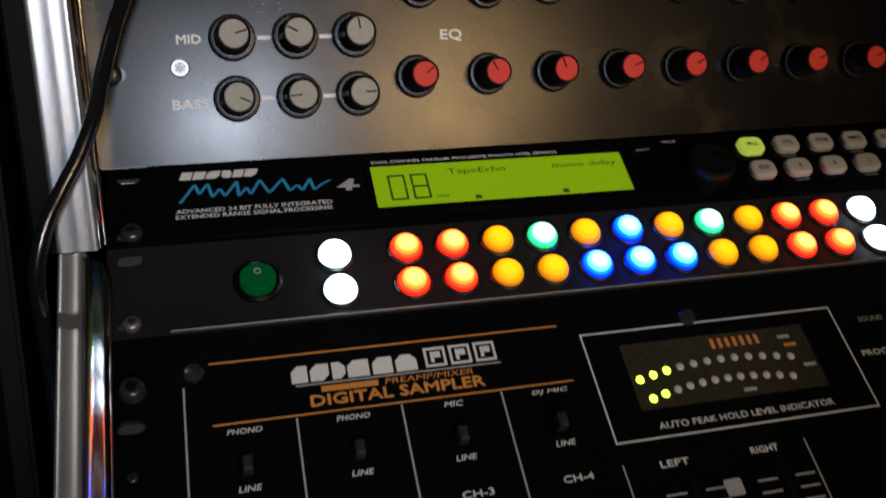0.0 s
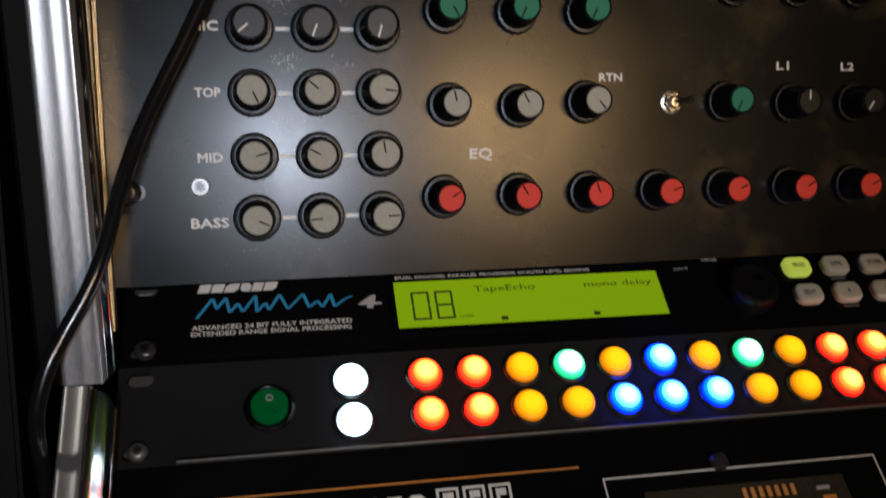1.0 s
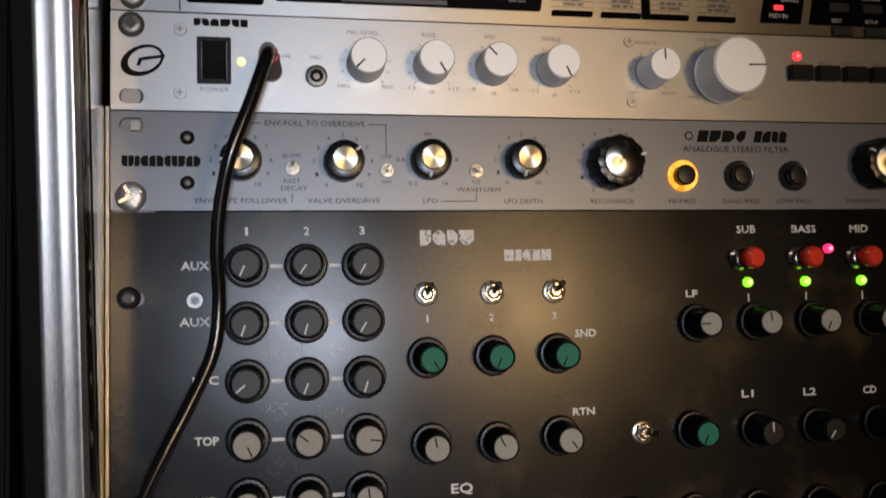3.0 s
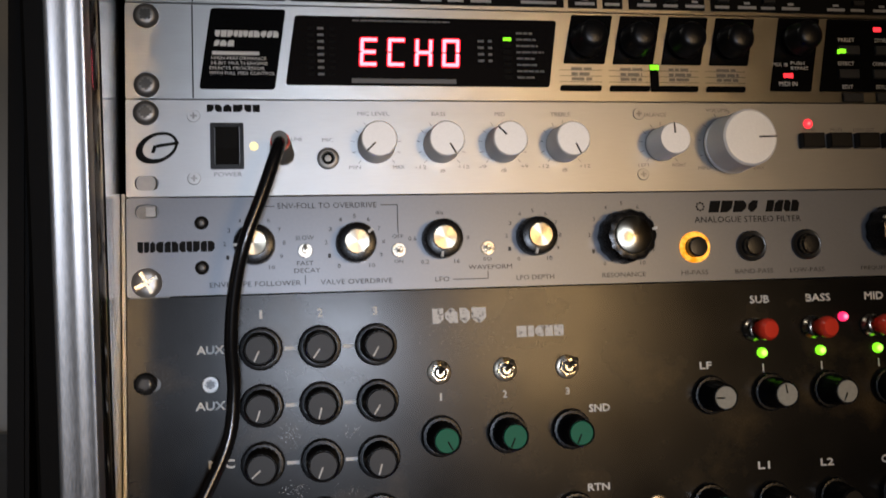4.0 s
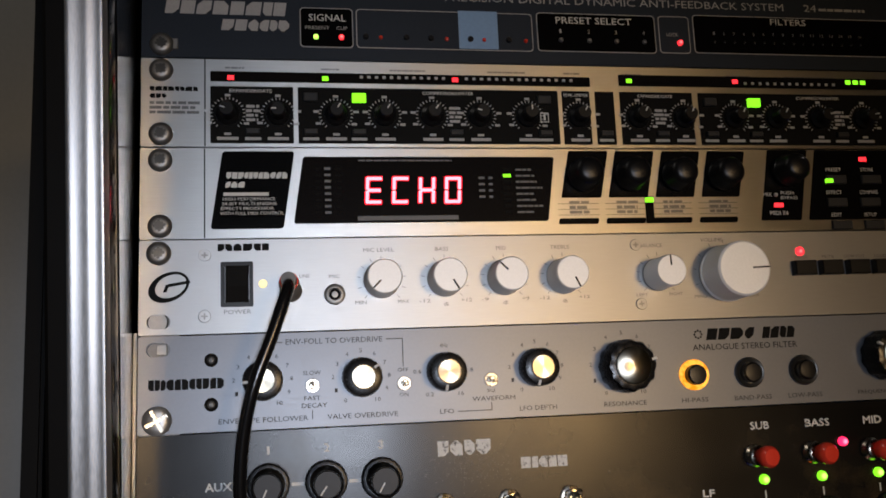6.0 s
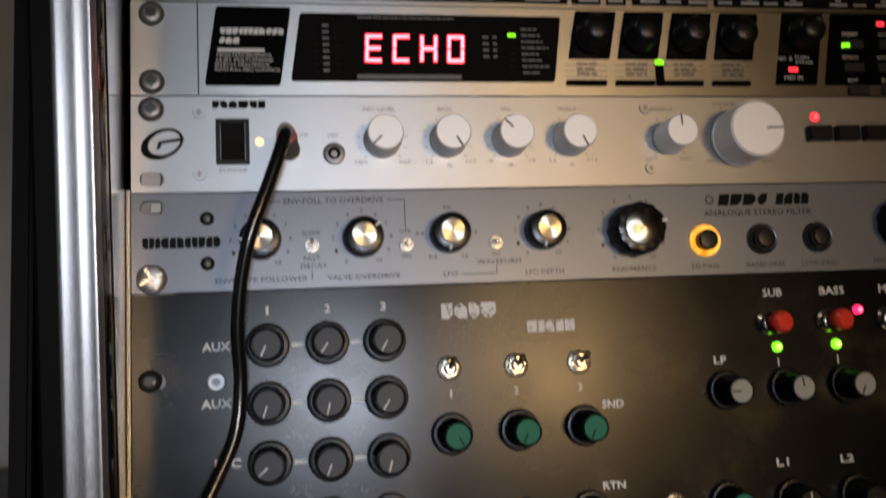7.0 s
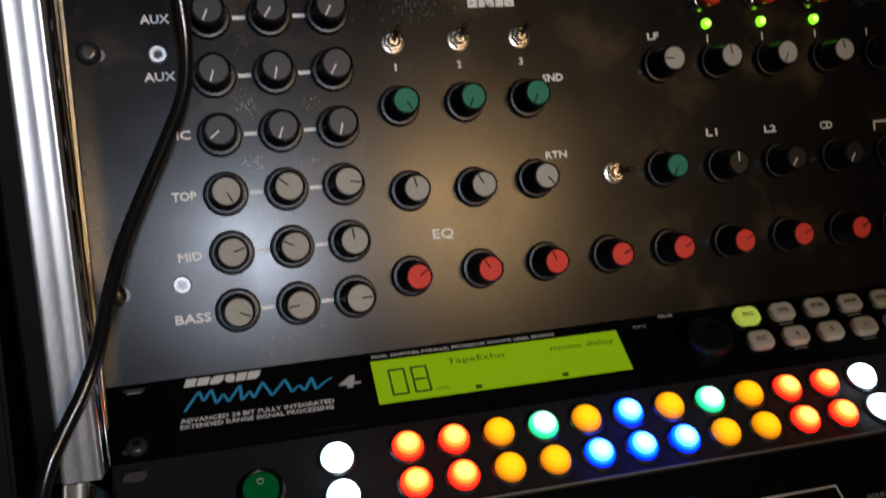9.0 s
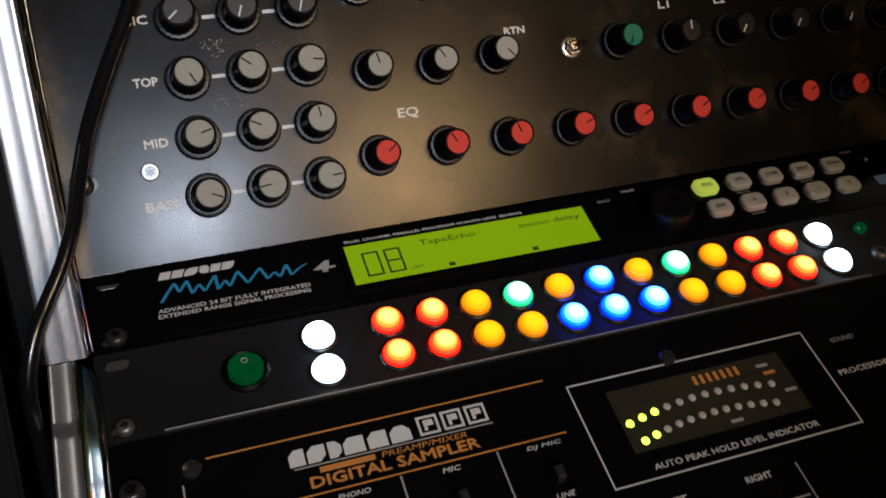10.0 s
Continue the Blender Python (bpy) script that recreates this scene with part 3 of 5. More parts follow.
def rail(name, plane, v0, v1, u0, u1):
    r = thing(name, plane, v0, "plain steel rack mounting rail behind the panels", "rack rail", "rack rails")
    part("strip", slab(u0, 0, u1, v1 - v0, -5.5, -3.2, 0.2), RECESS, r)
    part("flange", slab(u0, 0, u0 + 2, v1 - v0, -22, -5.6, 0.2), ZINC, r)
    return r


rail("rack_rail", UPPER, -178, 262, 0.5, 18)
rail("rack_rail", UPPER, -178, 262, 464.6, 482)
rail("rack_rail", LOWER, -330, -4, 0.5, 18)
rail("rack_rail", LOWER, -330, -4, 464.6, 482)
# pale lip of the edging beside the panels
lip = extrude_profile("lip", [(-2.0, -6), (-2.0, 0.4), (-0.5, 0.4), (-0.5, -6)], [(0, 0.046, -1, 0, 0, 0), (0, -0.195, -1, 0, 0, 0)], SATIN, False, "worn bright aluminium lip")

# ---- anti-feedback processor ----
U = 44.45
d = thing("anti_feedback_processor", UPPER, 4 * U, "dark navy rack anti-feedback unit with small lit lamps", "rack unit", "rack units")
fascia(d, U, NAVY, label="navy painted front panel")
box_behind(d, U)
B = 4 * U


def outlined(u0, v0, u1, v1, ground, ink, parent, name="legend_plate"):
    p = part(name, prism(rounded(u0, v0, u1, v1, 2.0), 0.0, 0.12), ink, parent)
    part("field", prism(rounded(u0 + 0.45, v0 + 0.45, u1 - 0.45, v1 - 0.45, 1.7), 0.12, 0.2), ground, p)
    return p


mark(9.5, 200.5 - B, 67.5, 207.5 - B, 8, DIMINK, d, 1.0, 5)
mark(36, 192.5 - B, 69, 198.2 - B, 6, DIMINK, d, 1.0, 6)
outlined(74, 184.6 - B, 100.3, 205.4 - B, GLOSSBLACK, DIMINK, d)
outlined(101.8, 184.8 - B, 193, 205.4 - B, NAVY, DIMINK, d)
part("blue_field", slab(154, 185.6 - B, 174.5, 206 - B, 0, 0.3, 0.05), BLUEPLATE, d, "light blue field")
outlined(195.3, 185.2 - B, 260.3, 206.4 - B, GLOSSBLACK, DIMINK, d)
outlined(262.2, 185.6 - B, 279.6, 206.4 - B, NAVY, DIMINK, d)
outlined(281.8, 186 - B, 400, 207.6 - B, GLOSSBLACK, DIMINK, d)
words("SIGNAL", 78.4, 198.4 - B, 18.4, 3.6, WHITEINK, d, n=0.3)
words("PRESENT", 76.6, 194 - B, 12, 1.8, DIMINK, d, n=0.3)
words("CLIP", 92, 194 - B, 5.4, 1.8, DIMINK, d, n=0.3)
words("PRESET SELECT", 205.7, 200.6 - B, 41.5, 3.6, WHITEINK, d, n=0.3)
words("FILTERS", 327, 203 - B, 21, 3.4, WHITEINK, d, n=0.3)
words("PRECISION DIGITAL DYNAMIC ANTI-FEEDBACK SYSTEM", 147.8, 211.2 - B, 188, 4.2, DIMINK, d)
words("24", 348, 211.4 - B, 7.5, 4, DIMINK, d)
lines(357, 211.6 - B, 386, 214 - B, 1, DIMINK, d)
words("BYPASS", 109, 194.2 - B, 10, 1.8, GREYINK, d)
words("RESET", 127, 194.2 - B, 8, 1.8, GREYINK, d)
words("PROG", 141, 194.2 - B, 7, 1.8, GREYINK, d)
words("NORMAL", 177, 194.2 - B, 11.5, 1.8, GREYINK, d)
words("LOCK", 266.5, 195 - B, 6.5, 2.0, DIMINK, d, n=0.3)
for i, u in enumerate((81.8, 94.4)):
    led(u, 190 - B, 1.3, (LEDGREEN, LEDRED)[i], d, 0.2)
led(273.6, 191.4 - B, 1.5, LEDRED, d, 0.2)
for u in (106.5, 127, 139.5, 159.9, 180):
    shared("push_button", ("fbtn",), lambda: lathe([(1.5, 0), (1.5, 1.0), (1.2, 1.3), (0, 1.3)], 14), KNOBBLACK, d, "", (u, 190.6 - B, 0.3))
for u in (114.1, 147.6, 167, 189):
    led(u, 190.4 - B, 1.0, REDPLASTIC, d, 0.3)
for i, u in enumerate((207.9, 223.3, 238.2, 253.6)):
    centred(str(i + 1), u, 196.4 - B, 1.0, 2.0, DIMINK, d, n=0.3)
    led(u, 191.4 - B, 1.2, ZINC, d, 0.2)
for i in range(16):
    u = 293.5 + i * 5.75
    centred(str(i + 1), u, 197.4 - B, 1.0 if i < 9 else 2.0, 1.7, GREYINK, d, n=0.3)
    led(u, 192.6 - B, 0.7, BLACKSCREW, d, 0.2)
rack_bolt(9.4, 6.6, d, turn=10)
part("bolt_tail", slab(13.5, 4.2, 17, 9.5, 0.0, 1.0, 0.2), ZINC, d)
seat(d, 1.1)

# ---- compressor ----
d = thing("compressor", UPPER, 3 * U, "brushed silver rack compressor with black knob fields and lit lamps", "rack unit", "rack units")
fascia(d, U, SILVER, label="brushed silver front panel")
box_behind(d, U)
B = 3 * U
part("ear_joint", slab(28.2, 0.5, 28.8, U - 0.5, 0, 0.05, 0.01), BLACKINK, d)
mark(3, 161.2 - B, 25.5, 163.4 - B, 8, BLACKINK, d, 0, 8)
mark(3, 157.6 - B, 11, 159.8 - B, 3, BLACKINK, d, 0, 9)
lines(3, 149.5 - B, 27, 156.5 - B, 3, GREYINK, d, 4)
part("meter_strip", prism(rounded(31, 166.2 - B, 222, 171.4 - B, 0.6), 0, 0.25), WINDOWBLACK, d)
part("meter_strip", prism(rounded(237.6, 167 - B, 400, 173.2 - B, 0.6), 0, 0.25), WINDOWBLACK, d)
for a, b in ((38, 48), (84, 94), (118, 138), (168, 190), (208, 218), (240, 252), (298, 312), (332, 362)):
    lines(a, 172.6 - B, b, 174 - B, 1, GREYINK, d, int(a), "strip_legend")
for u0, u1, nn in ((103, 148, 12), (156, 215, 15), (246, 300, 0), (308, 364, 13)):
    for i in range(nn):
        bar(u0 + (u1 - u0) * i / nn, 168.8 - B, u0 + (u1 - u0) * i / nn + 1.6, 170.2 - B, DIMINK, d, "meter_number", 0.34)
for a, b in ((31, 70.3), (72.5, 204.2), (206.3, 221.2), (224, 234.3), (237.5, 277.6), (280.9, 400)):
    part("knob_field", prism(rounded(a, 135.4 - B, b, 163.8 - B, 0.5), 0, 0.25), BLACKINK, d)
for u, w, t in ((50, 20, "EXPANDER/GATE"), (147, 26, "COMPRESSOR/LIMITER"), (213.8, 13, "PEAK LIMITER"), (257, 19, "EXPANDER/GATE"), (350, 25, "COMPRESSOR/LIMITER")):
    centred(t, u, 161.6 - B, w, 1.6, WHITEINK, d, n=0.34)
SMALL = ((39.1, 75, 6.2), (62.9, 90, 6.2), (90.8, -30, 6.2), (114.8, -35, 6.2), (138.6, -35, 6.2), (162.9, 80, 6.2), (187.7, 0, 6.2), (215, -30, 6.2),
         (247, -30, 6.2), (272.4, -25, 6.2), (300.6, -30, 6.2), (324.6, -30, 6.2), (349.8, -80, 6.2), (376, -80, 6.2))
for i, (u, ang, r) in enumerate(SMALL):
    v = 150 - B
    ticks(u, v, 7.2, 8.4, 22, DIMINK, d, 230, -50, 0.4).location.z = 0.00025
    k = shared("knob", ("smallknob",), lambda: lathe([(5.6, 0.3), (5.6, 1.8), (3.9, 3.0), (3.6, 8.9), (3.1, 9.5), (0, 9.5)], 28), KNOBBLACK, d, "", (u, v, 0.2), ang)
    shared("pointer", ("smallptr",), lambda: slab(-0.28, 0.8, 0.28, 3.2, 9.4, 9.7, 0.05), WHITEINK, k)
    for du, dv in ((-8.6, -4.5), (8.8, -4.8), (0, 9.3), (-9.6, 1.5), (9.8, 1.5)):
        bar(u + du - 1.3, v + dv - 0.6, u + du + 1.3, v + dv + 0.6, DIMINK, d, "scale_number", 0.34)
    bar(u - 5, 137 - B, u + 5, 138.5 - B, DIMINK, d, "knob_legend", 0.34)
    bar(u - 1.6, 139.4 - B, u + 1.6, 140.6 - B, DIMINK, d, "knob_legend", 0.34)
for u, lit in ((78.6, 0), (102.2, 1), (312, 1), (287, 0), (196.5, 0)):
    part("push_button", slab(u - 3.4, 156.2 - B, u + 3.4, 160.6 - B, 0.25, 2.4, 0.4), LEDGREEN if lit else CAPBLACK, d, "lit green push button" if lit else "")
for u in (51, 78.6, 102, 150.5, 196.5, 229, 259.5, 287, 312, 362):
    part("push_button", slab(u - 3.2, 139.6 - B, u + 3.2, 142.4 - B, 0.25, 2.2, 0.4), CAPBLACK, d)
    bar(u - 3.8, 137 - B, u + 3.8, 138.4 - B, DIMINK, d, "button_legend", 0.34)
for u in (51, 150.5, 259.5, 362):
    lines(u - 3.2, 146 - B, u + 3.2, 155 - B, 4, DIMINK, d, int(u), "switch_legend").location.z = 0.0003
frame_line(194.3, 147 - B, 198.7, 152 - B, 0.4, WHITEINK, d).location.z = 0.0003
centred("1", 196.5, 149.5 - B, 1.0, 3, WHITEINK, d, n=0.4)
for u, v, m in ((40.6, 168.2, LEDRED), (86, 168.4, LEDGREEN), (151, 168.8, LEDRED), (243.4, 169.8, LEDGREEN), (302.9, 170.4, LEDRED),
                (369.3, 171.0, LEDGREEN), (373.7, 171.0, LEDGREEN), (378.2, 171.0, LEDGREEN)):
    part("led", slab(u - 1.5, v - 1.1 - B, u + 1.5, v + 1.1 - B, 0.25, 0.6, 0.1), m, d)
for r, t in ((6.35, 25), (38.1, 50)):
    rack_bolt(9.3, r, d, turn=t)
seat(d, 1.0)

# ---- effects processor ----
d = thing("effects_processor", UPPER, 2 * U, "brushed silver rack effects unit with a red lit display", "rack unit", "rack units")
fascia(d, U, SILVER, label="brushed silver front panel")
box_behind(d, U)
B = 2 * U
part("ear_joint", slab(28.0, 0.5, 28.6, U - 0.5, 0, 0.05, 0.01), BLACKINK, d)
part("name_plate", prism(rounded(31.0, 93.6 - B, 64.8, 131.4 - B, 1.6, 4, 5.6), 0, 0.3), GLOSSBLACK, d)
mark(38.2, 118.0 - B, 67.0, 121.0 - B, 11, WHITEINK, d, 0.3, 12, n=0.3)
mark(37.8, 113.6 - B, 47.0, 116.4 - B, 3, WHITEINK, d, 0.3, 13, n=0.3)
bar(37.0, 109.6 - B, 58, 111.2 - B, WHITEINK, d, n=0.4)
words("HIGH-PERFORMANCE", 36.6, 107.3 - B, 24.5, 1.5, WHITEINK, d, n=0.4)
words("24-BIT MULTI-ENGINE", 36.2, 105.0 - B, 25.5, 1.5, WHITEINK, d, n=0.4)
words("EFFECTS PROCESSOR", 35.8, 102.7 - B, 24.5, 1.5, WHITEINK, d, n=0.4)
words("WITH FULL MIDI CONTROL", 35.5, 100.4 - B, 29.5, 1.5, WHITEINK, d, n=0.4)
win = part("display_window", prism(rounded(69.6, 95.8 - B, 195.2, 128.8 - B, 1.4, 4, 4.8), 0, 0.3), WINDOWBLACK, d)
# bars widened so their red stands for the glow round each core
segments("ECHO", 103.4, 104.8 - B, 9.0, 14.2, SEGMENT, d, 0.35, 2.4, 13.0, 0.8, "red lit display bar, widened for its glow")
segments("ECHO", 103.9, 105.3 - B, 8.0, 13.2, SEGCORE, d, 0.55, 1.5, 13.0, 0.75, "glowing core of a display bar")
lines(101, 126.2 - B, 152, 127.6 - B, 1, GREYINK, d, 5).location.z = 0.0003
part("legend_strip", slab(100, 97.0 - B, 149.5, 99.2 - B, 0.3, 0.5, 0.05), GREYINK, d)
for i in range(8):
    v = 100.5 + i * 3.1
    bar(84.5, v - B, 87.5, v + 1.2 - B, GREYINK, d, "meter_number", 0.4)
    bar(80, v - B, 82.8, v + 1.0 - B, LAMINATE, d, "meter_lamp", 0.4)
    bar(90, v - B, 92.8, v + 1.0 - B, LAMINATE, d, "meter_lamp", 0.4)
for i in range(8):
    v = 122.2 - i * 3.1
    lines(179.5, v - 0.8 - B, 188 + (i * 37 % 7), v + 0.8 - B, 1, GREYINK, d, 60 + i, "effect_legend").location.z = 0.0003
    part("led", slab(173, v - 0.8 - B, 177, v + 0.8 - B, 0.3, 0.6, 0.1), LEDGREEN if i == 1 else LAMINATE, d)
for i in range(4):
    bar(160.5, 117.4 - i * 3.2 - B, 163.5, 118.6 - i * 3.2 - B, GREYINK, d, "unit_legend", 0.4)
    bar(165.5, 117.4 - i * 3.2 - B, 167.5, 118.6 - i * 3.2 - B, GREYINK, d, "unit_legend", 0.4)


def dome_knob(u, v, parent):
    k = shared("encoder_knob", ("dome",), lambda: lathe([(8.6, 0.4), (8.6, 3), (7.8, 4), (7.2, 11), (6.2, 12.4), (4.0, 13.2), (0, 13.5)], 32), KNOBBLACK, parent, "", (u, v, 0.1))
    return k


for i, u in enumerate((202.6, 227.6, 252.8, 278.0)):
    part("knob_field", prism(rounded(u, 107.6 - B, u + 21, 132 - B, 0.8, 3, 5.2), 0, 0.25), GLOSSBLACK, d)
    part("edit_key", prism(rounded(u - 2.2, 94.0 - B, u + 18.6, 97.0 - B, 0.9, 3, 0.5), 0, 0.6), GLOSSBLACK, d)
    for k in range(3):
        part("rule", slab(u - 2.0, 98.6 + k * 2.9 - B, u + 19.5, 98.95 + k * 2.9 - B, 0, 0.06, 0.01), GREYINK, d)
    lines(u + 4, 99 - B, u + 16, 106.5 - B, 3, GREYINK, d, 20 + i)
    dome_knob(u + 12.2, 119 - B, d)
part("led_field", slab(246.8, 94 - B, 251.4, 108 - B, 0, 0.22, 0.05), GLOSSBLACK, d)
part("led", slab(246.9, 105 - B, 251.3, 107.4 - B, 0.25, 0.8, 0.1), LEDGREEN, d)
part("knob_field", prism(rounded(310.2, 94.8 - B, 333, 132.8 - B, 0.8, 3, 7.2), 0, 0.25), GLOSSBLACK, d)
dome_knob(327, 121 - B, d)
words("MIX", 312.5, 107.6 - B, 5, 2.0, WHITEINK, d, n=0.34)
words("PUSH", 322.5, 108.6 - B, 7.5, 1.7, WHITEINK, d, n=0.34)
words("BYPASS", 322.5, 106 - B, 9.5, 1.7, WHITEINK, d, n=0.34)
led(319.6, 108.4 - B, 1.0, DIMINK, d, 0.25)
part("led", slab(318.2, 101.8 - B, 323.2, 104 - B, 0.25, 0.8, 0.1), LEDRED, d)
words("MIDI IN", 315.5, 97.6 - B, 10, 2.2, WHITEINK, d, n=0.34)
part("key_field", prism(rounded(337.4, 94.8 - B, 420, 132.8 - B, 0.8, 3, 7.2), 0, 0.25), GLOSSBLACK, d)
for string, u, v in (("PRESET", 350, 121), ("EFFECT", 349, 108.6), ("EDIT", 350.5, 96.4), ("STORE", 370.5, 121), ("COMPARE", 368.5, 108.6), ("SETUP", 369.5, 96.4)):
    words(string, u, v - B, 1.5 * len(string), 2.0, WHITEINK, d, n=0.34)
    part("key", slab(u - 0.5, v - 7 - B, u + 11, v - 2.2 - B, 0.25, 1.6, 0.4), CAPBLACK, d)
part("led", slab(349.0, 114.6 - B, 352.8, 116.8 - B, 0.25, 1.9, 0.1), LEDGREEN, d)
part("led", slab(370.2, 126.6 - B, 374.4, 128.8 - B, 0.25, 0.8, 0.1), LEDRED, d)
for r, t in ((6.35, 5), (38.1, 45)):
    rack_bolt(9.2, r, d, turn=t)
seat(d, 1.0)

# ---- microphone preamplifier ----
d = thing("microphone_preamplifier", UPPER, U, "satin silver rack microphone preamplifier with pale round knobs", "rack unit", "rack units")
fascia(d, U, SATIN, label="satin silver front panel")
box_behind(d, U)
B = U
mark(35.2, 83.2 - B, 59.2, 86.6 - B, 6, BLACKINK, d, 0, 31)


def oval_ring(u, v, ru, rv, hole, lean, parent):
    c, s = cos(radians(lean)), sin(radians(lean))

    def loop(a, b, du=0, dv=0):
        return [(u + du + a * cos(t) * c - b * sin(t) * s, v + dv + a * cos(t) * s + b * sin(t) * c) for t in (tau * i / 40 for i in range(40))]
    part("brand_emblem", pierced(loop(ru, rv), [loop(ru * hole, rv * hole, 0.9, 0.4)], 0.0, 0.12), BLACKINK, parent, "plain black oval emblem")
    part("emblem_bar", prism([(u - 1, v - 0.2), (u + 9.6, v + 1.6), (u + 9.4, v + 3.0), (u - 0.4, v + 1.4)], 0.0, 0.12), BLACKINK, parent)
    part("emblem_bar", prism([(u - 2.6, v - 2.4), (u - 1.0, v - 2.4), (u + 0.2, v + 0.8), (u - 1.4, v + 1.2)], 0.0, 0.13), BLACKINK, parent)


oval_ring(13.3, 66.8 - B, 9.6, 6.6, 0.76, 25, d)
sw = part("power_switch", pierced(rounded(36.6, 56.8 - B, 51.4, 77.9 - B, 0.6, 2), [rounded(38.6, 58.8 - B, 49.6, 76.0 - B, 0.4, 2)], 0, 1.6), KNOBBLACK, d)
bm = bmesh.new()
prof = [(58.8, 0.4), (58.8, 1.9), (66.5, 1.5), (76.0, 1.9), (76.0, 0.4)]
ra = [bm.verts.new(Vector((38.8, v - B, n)) * MM) for v, n in prof]
rb = [bm.verts.new(Vector((49.4, v - B, n)) * MM) for v, n in prof]
for i in range(5):
    bm.faces.new((ra[i], ra[(i + 1) % 5], rb[(i + 1) % 5], rb[i]))
bm.faces.new(ra[::-1]), bm.faces.new(rb)
bmesh.ops.recalc_face_normals(bm, faces=bm.faces)
part("rocker", bm, LAMINATE, sw)
words("POWER", 38, 53.6 - B, 12.4, 2.0, GREYINK, d)
led(55.8, 67.4 - B, 2.0, LEDWARM, d, 0, 1.2)
for u, v in ((29.4, 81.3), (29.3, 52.8), (240.8, 83.0), (241.6, 53.0)):
    cross_screw(u, v - B, 2.9, d, SATIN, h=0.7, turn=u * 3)


def jack(u, v, parent, r=5.0):
    j = shared("jack_socket", ("jack", r), lambda: lathe([(r, 0), (r, 1.6), (r * 0.84, 2.0), (r * 0.62, 2.0), (r * 0.55, 0.6), (0, 0.6)], 24), ZINC, parent, "", (u, v, 0.02))
    shared("socket_bore", ("bore", r), lambda: lathe([(r * 0.54, 0.65), (r * 0.54, 0.9), (0, 0.9)], 18), BLACKINK, j)
    shared("bore_contact", ("contact", r), lambda: lathe([(r * 0.30, 0.9), (r * 0.30, 1.3), (0, 1.4)], 12), ZINC, j)
    return j


jack(89.1, 61.5 - B, d)
jack(68.9, 63.4 - B, d)
words("MIC", 86.6, 69.4 - B, 5, 1.7, GREYINK, d)
words("LINE", 72.6, 69.8 - B, 5, 1.7, GREYINK, d)


def pale_knob(u, v, r, h, ang, parent):
    ticks(u, v, r + 1.6, r + 3.4, 11, GREYINK, parent, 225, -45, 0.3)
    k = shared("knob", ("pale", r, h), lambda: lathe([(r * 1.03, 0.8), (r * 1.03, 2.2), (r, 2.6), (r * 0.97, h - 0.8), (r * 0.90, h), (0, h)], 40), WHITEKNOB, parent, "", (u, v, 0), ang)
    shared("pointer", ("paleptr", r, h), lambda: slab(-0.38, r * 0.30, 0.38, r * 0.93, h - 0.1, h + 0.14, 0.03), BLACKINK, k)
    return k


for (u, ang, title, lo_, hi_) in ((111.6, 135, "MIC LEVEL", "MIN", "MAX"), (142.4, -150, "BASS", "-12", "+12"), (172.0, 45, "MID", "-9", "+9"), (202.0, -155, "TREBLE", "-12", "+12")):
    pale_knob(u, 67.8 - B, 8.5, 16, ang, d)
    centred(title, u - 1, 82.6 - B, 1.65 * len(title), 1.9, GREYINK, d)
    centred(lo_, u - 10.2, 57.4 - B, 1.8 * len(lo_), 1.7, GREYINK, d)
    centred(hi_, u + 10.2, 57.4 - B, 1.8 * len(hi_), 1.7, GREYINK, d)
    if title != "MIC LEVEL":
        centred("dB", u, 55.6 - B, 2.6, 1.7, GREYINK, d)
pale_knob(251.8, 67.6 - B, 8.0, 17, 2, d)
centred("BALANCE", 249, 82.6 - B, 12, 1.9, GREYINK, d)
centred("LEFT", 242.5, 57.6 - B, 6, 1.6, GREYINK, d)
centred("RIGHT", 260.5, 57.6 - B, 7, 1.6, GREYINK, d)
pale_knob(288.4, 67.4 - B, 14.2, 20.2, -88, d)
centred("VOLUME", 282, 85.0 - B, 12, 1.9, GREYINK, d)
centred("MIN", 273, 56.0 - B, 5, 1.6, GREYINK, d)
centred("MAX", 303, 56.0 - B, 5.4, 1.6, GREYINK, d)
led(330.9, 78.2 - B, 2.4, LEDRED, d, 0, 1.4)
for i, (a, string) in enumerate(((325.4, "MONO"), (340.6, "MUTE"), (356.0, "LOW CUT"), (371.2, "LOUD"))):
    part("push_button", slab(a, 65.4 - B, a + 12.0, 73.0 - B, 0, 4.5, 0.5), KNOBBLACK, d)
    centred(string, a + 6, 75.2 - B, 1.7 * len(string), 1.6, GREYINK, d)
rack_bolt(8.8, 38.1, d, turn=0)
shared("bolt_end", ("boltend",), lambda: lathe([(4.6, -3.0), (4.6, -0.9), (4.2, -0.6), (0, -0.6)], 20), ZINC, d, "", (8.4, 6.35, 0))

# ---- analogue filter ----
d = thing("analogue_filter", UPPER, 0, "blue-grey enamelled rack filter with black fluted knobs and spun metal caps", "rack unit", "rack units")
fascia(d, U, BLUEGREY, label="blue-grey enamelled front panel")
box_behind(d, U)
mark(4.6, 19.8, 38.2, 24.6, 11, BLACKINK, d, 0, 41)
for v in (32.7, 12.6):
    part("screw_well", lathe([(3.1, 0), (3.1, 0.25), (0, 0.25)], 20), LAMINATE, d, "", (32.2, v, 0))
    cross_screw(32.2, v, 1.7, d, RECESS, n=0.25, h=1.1)


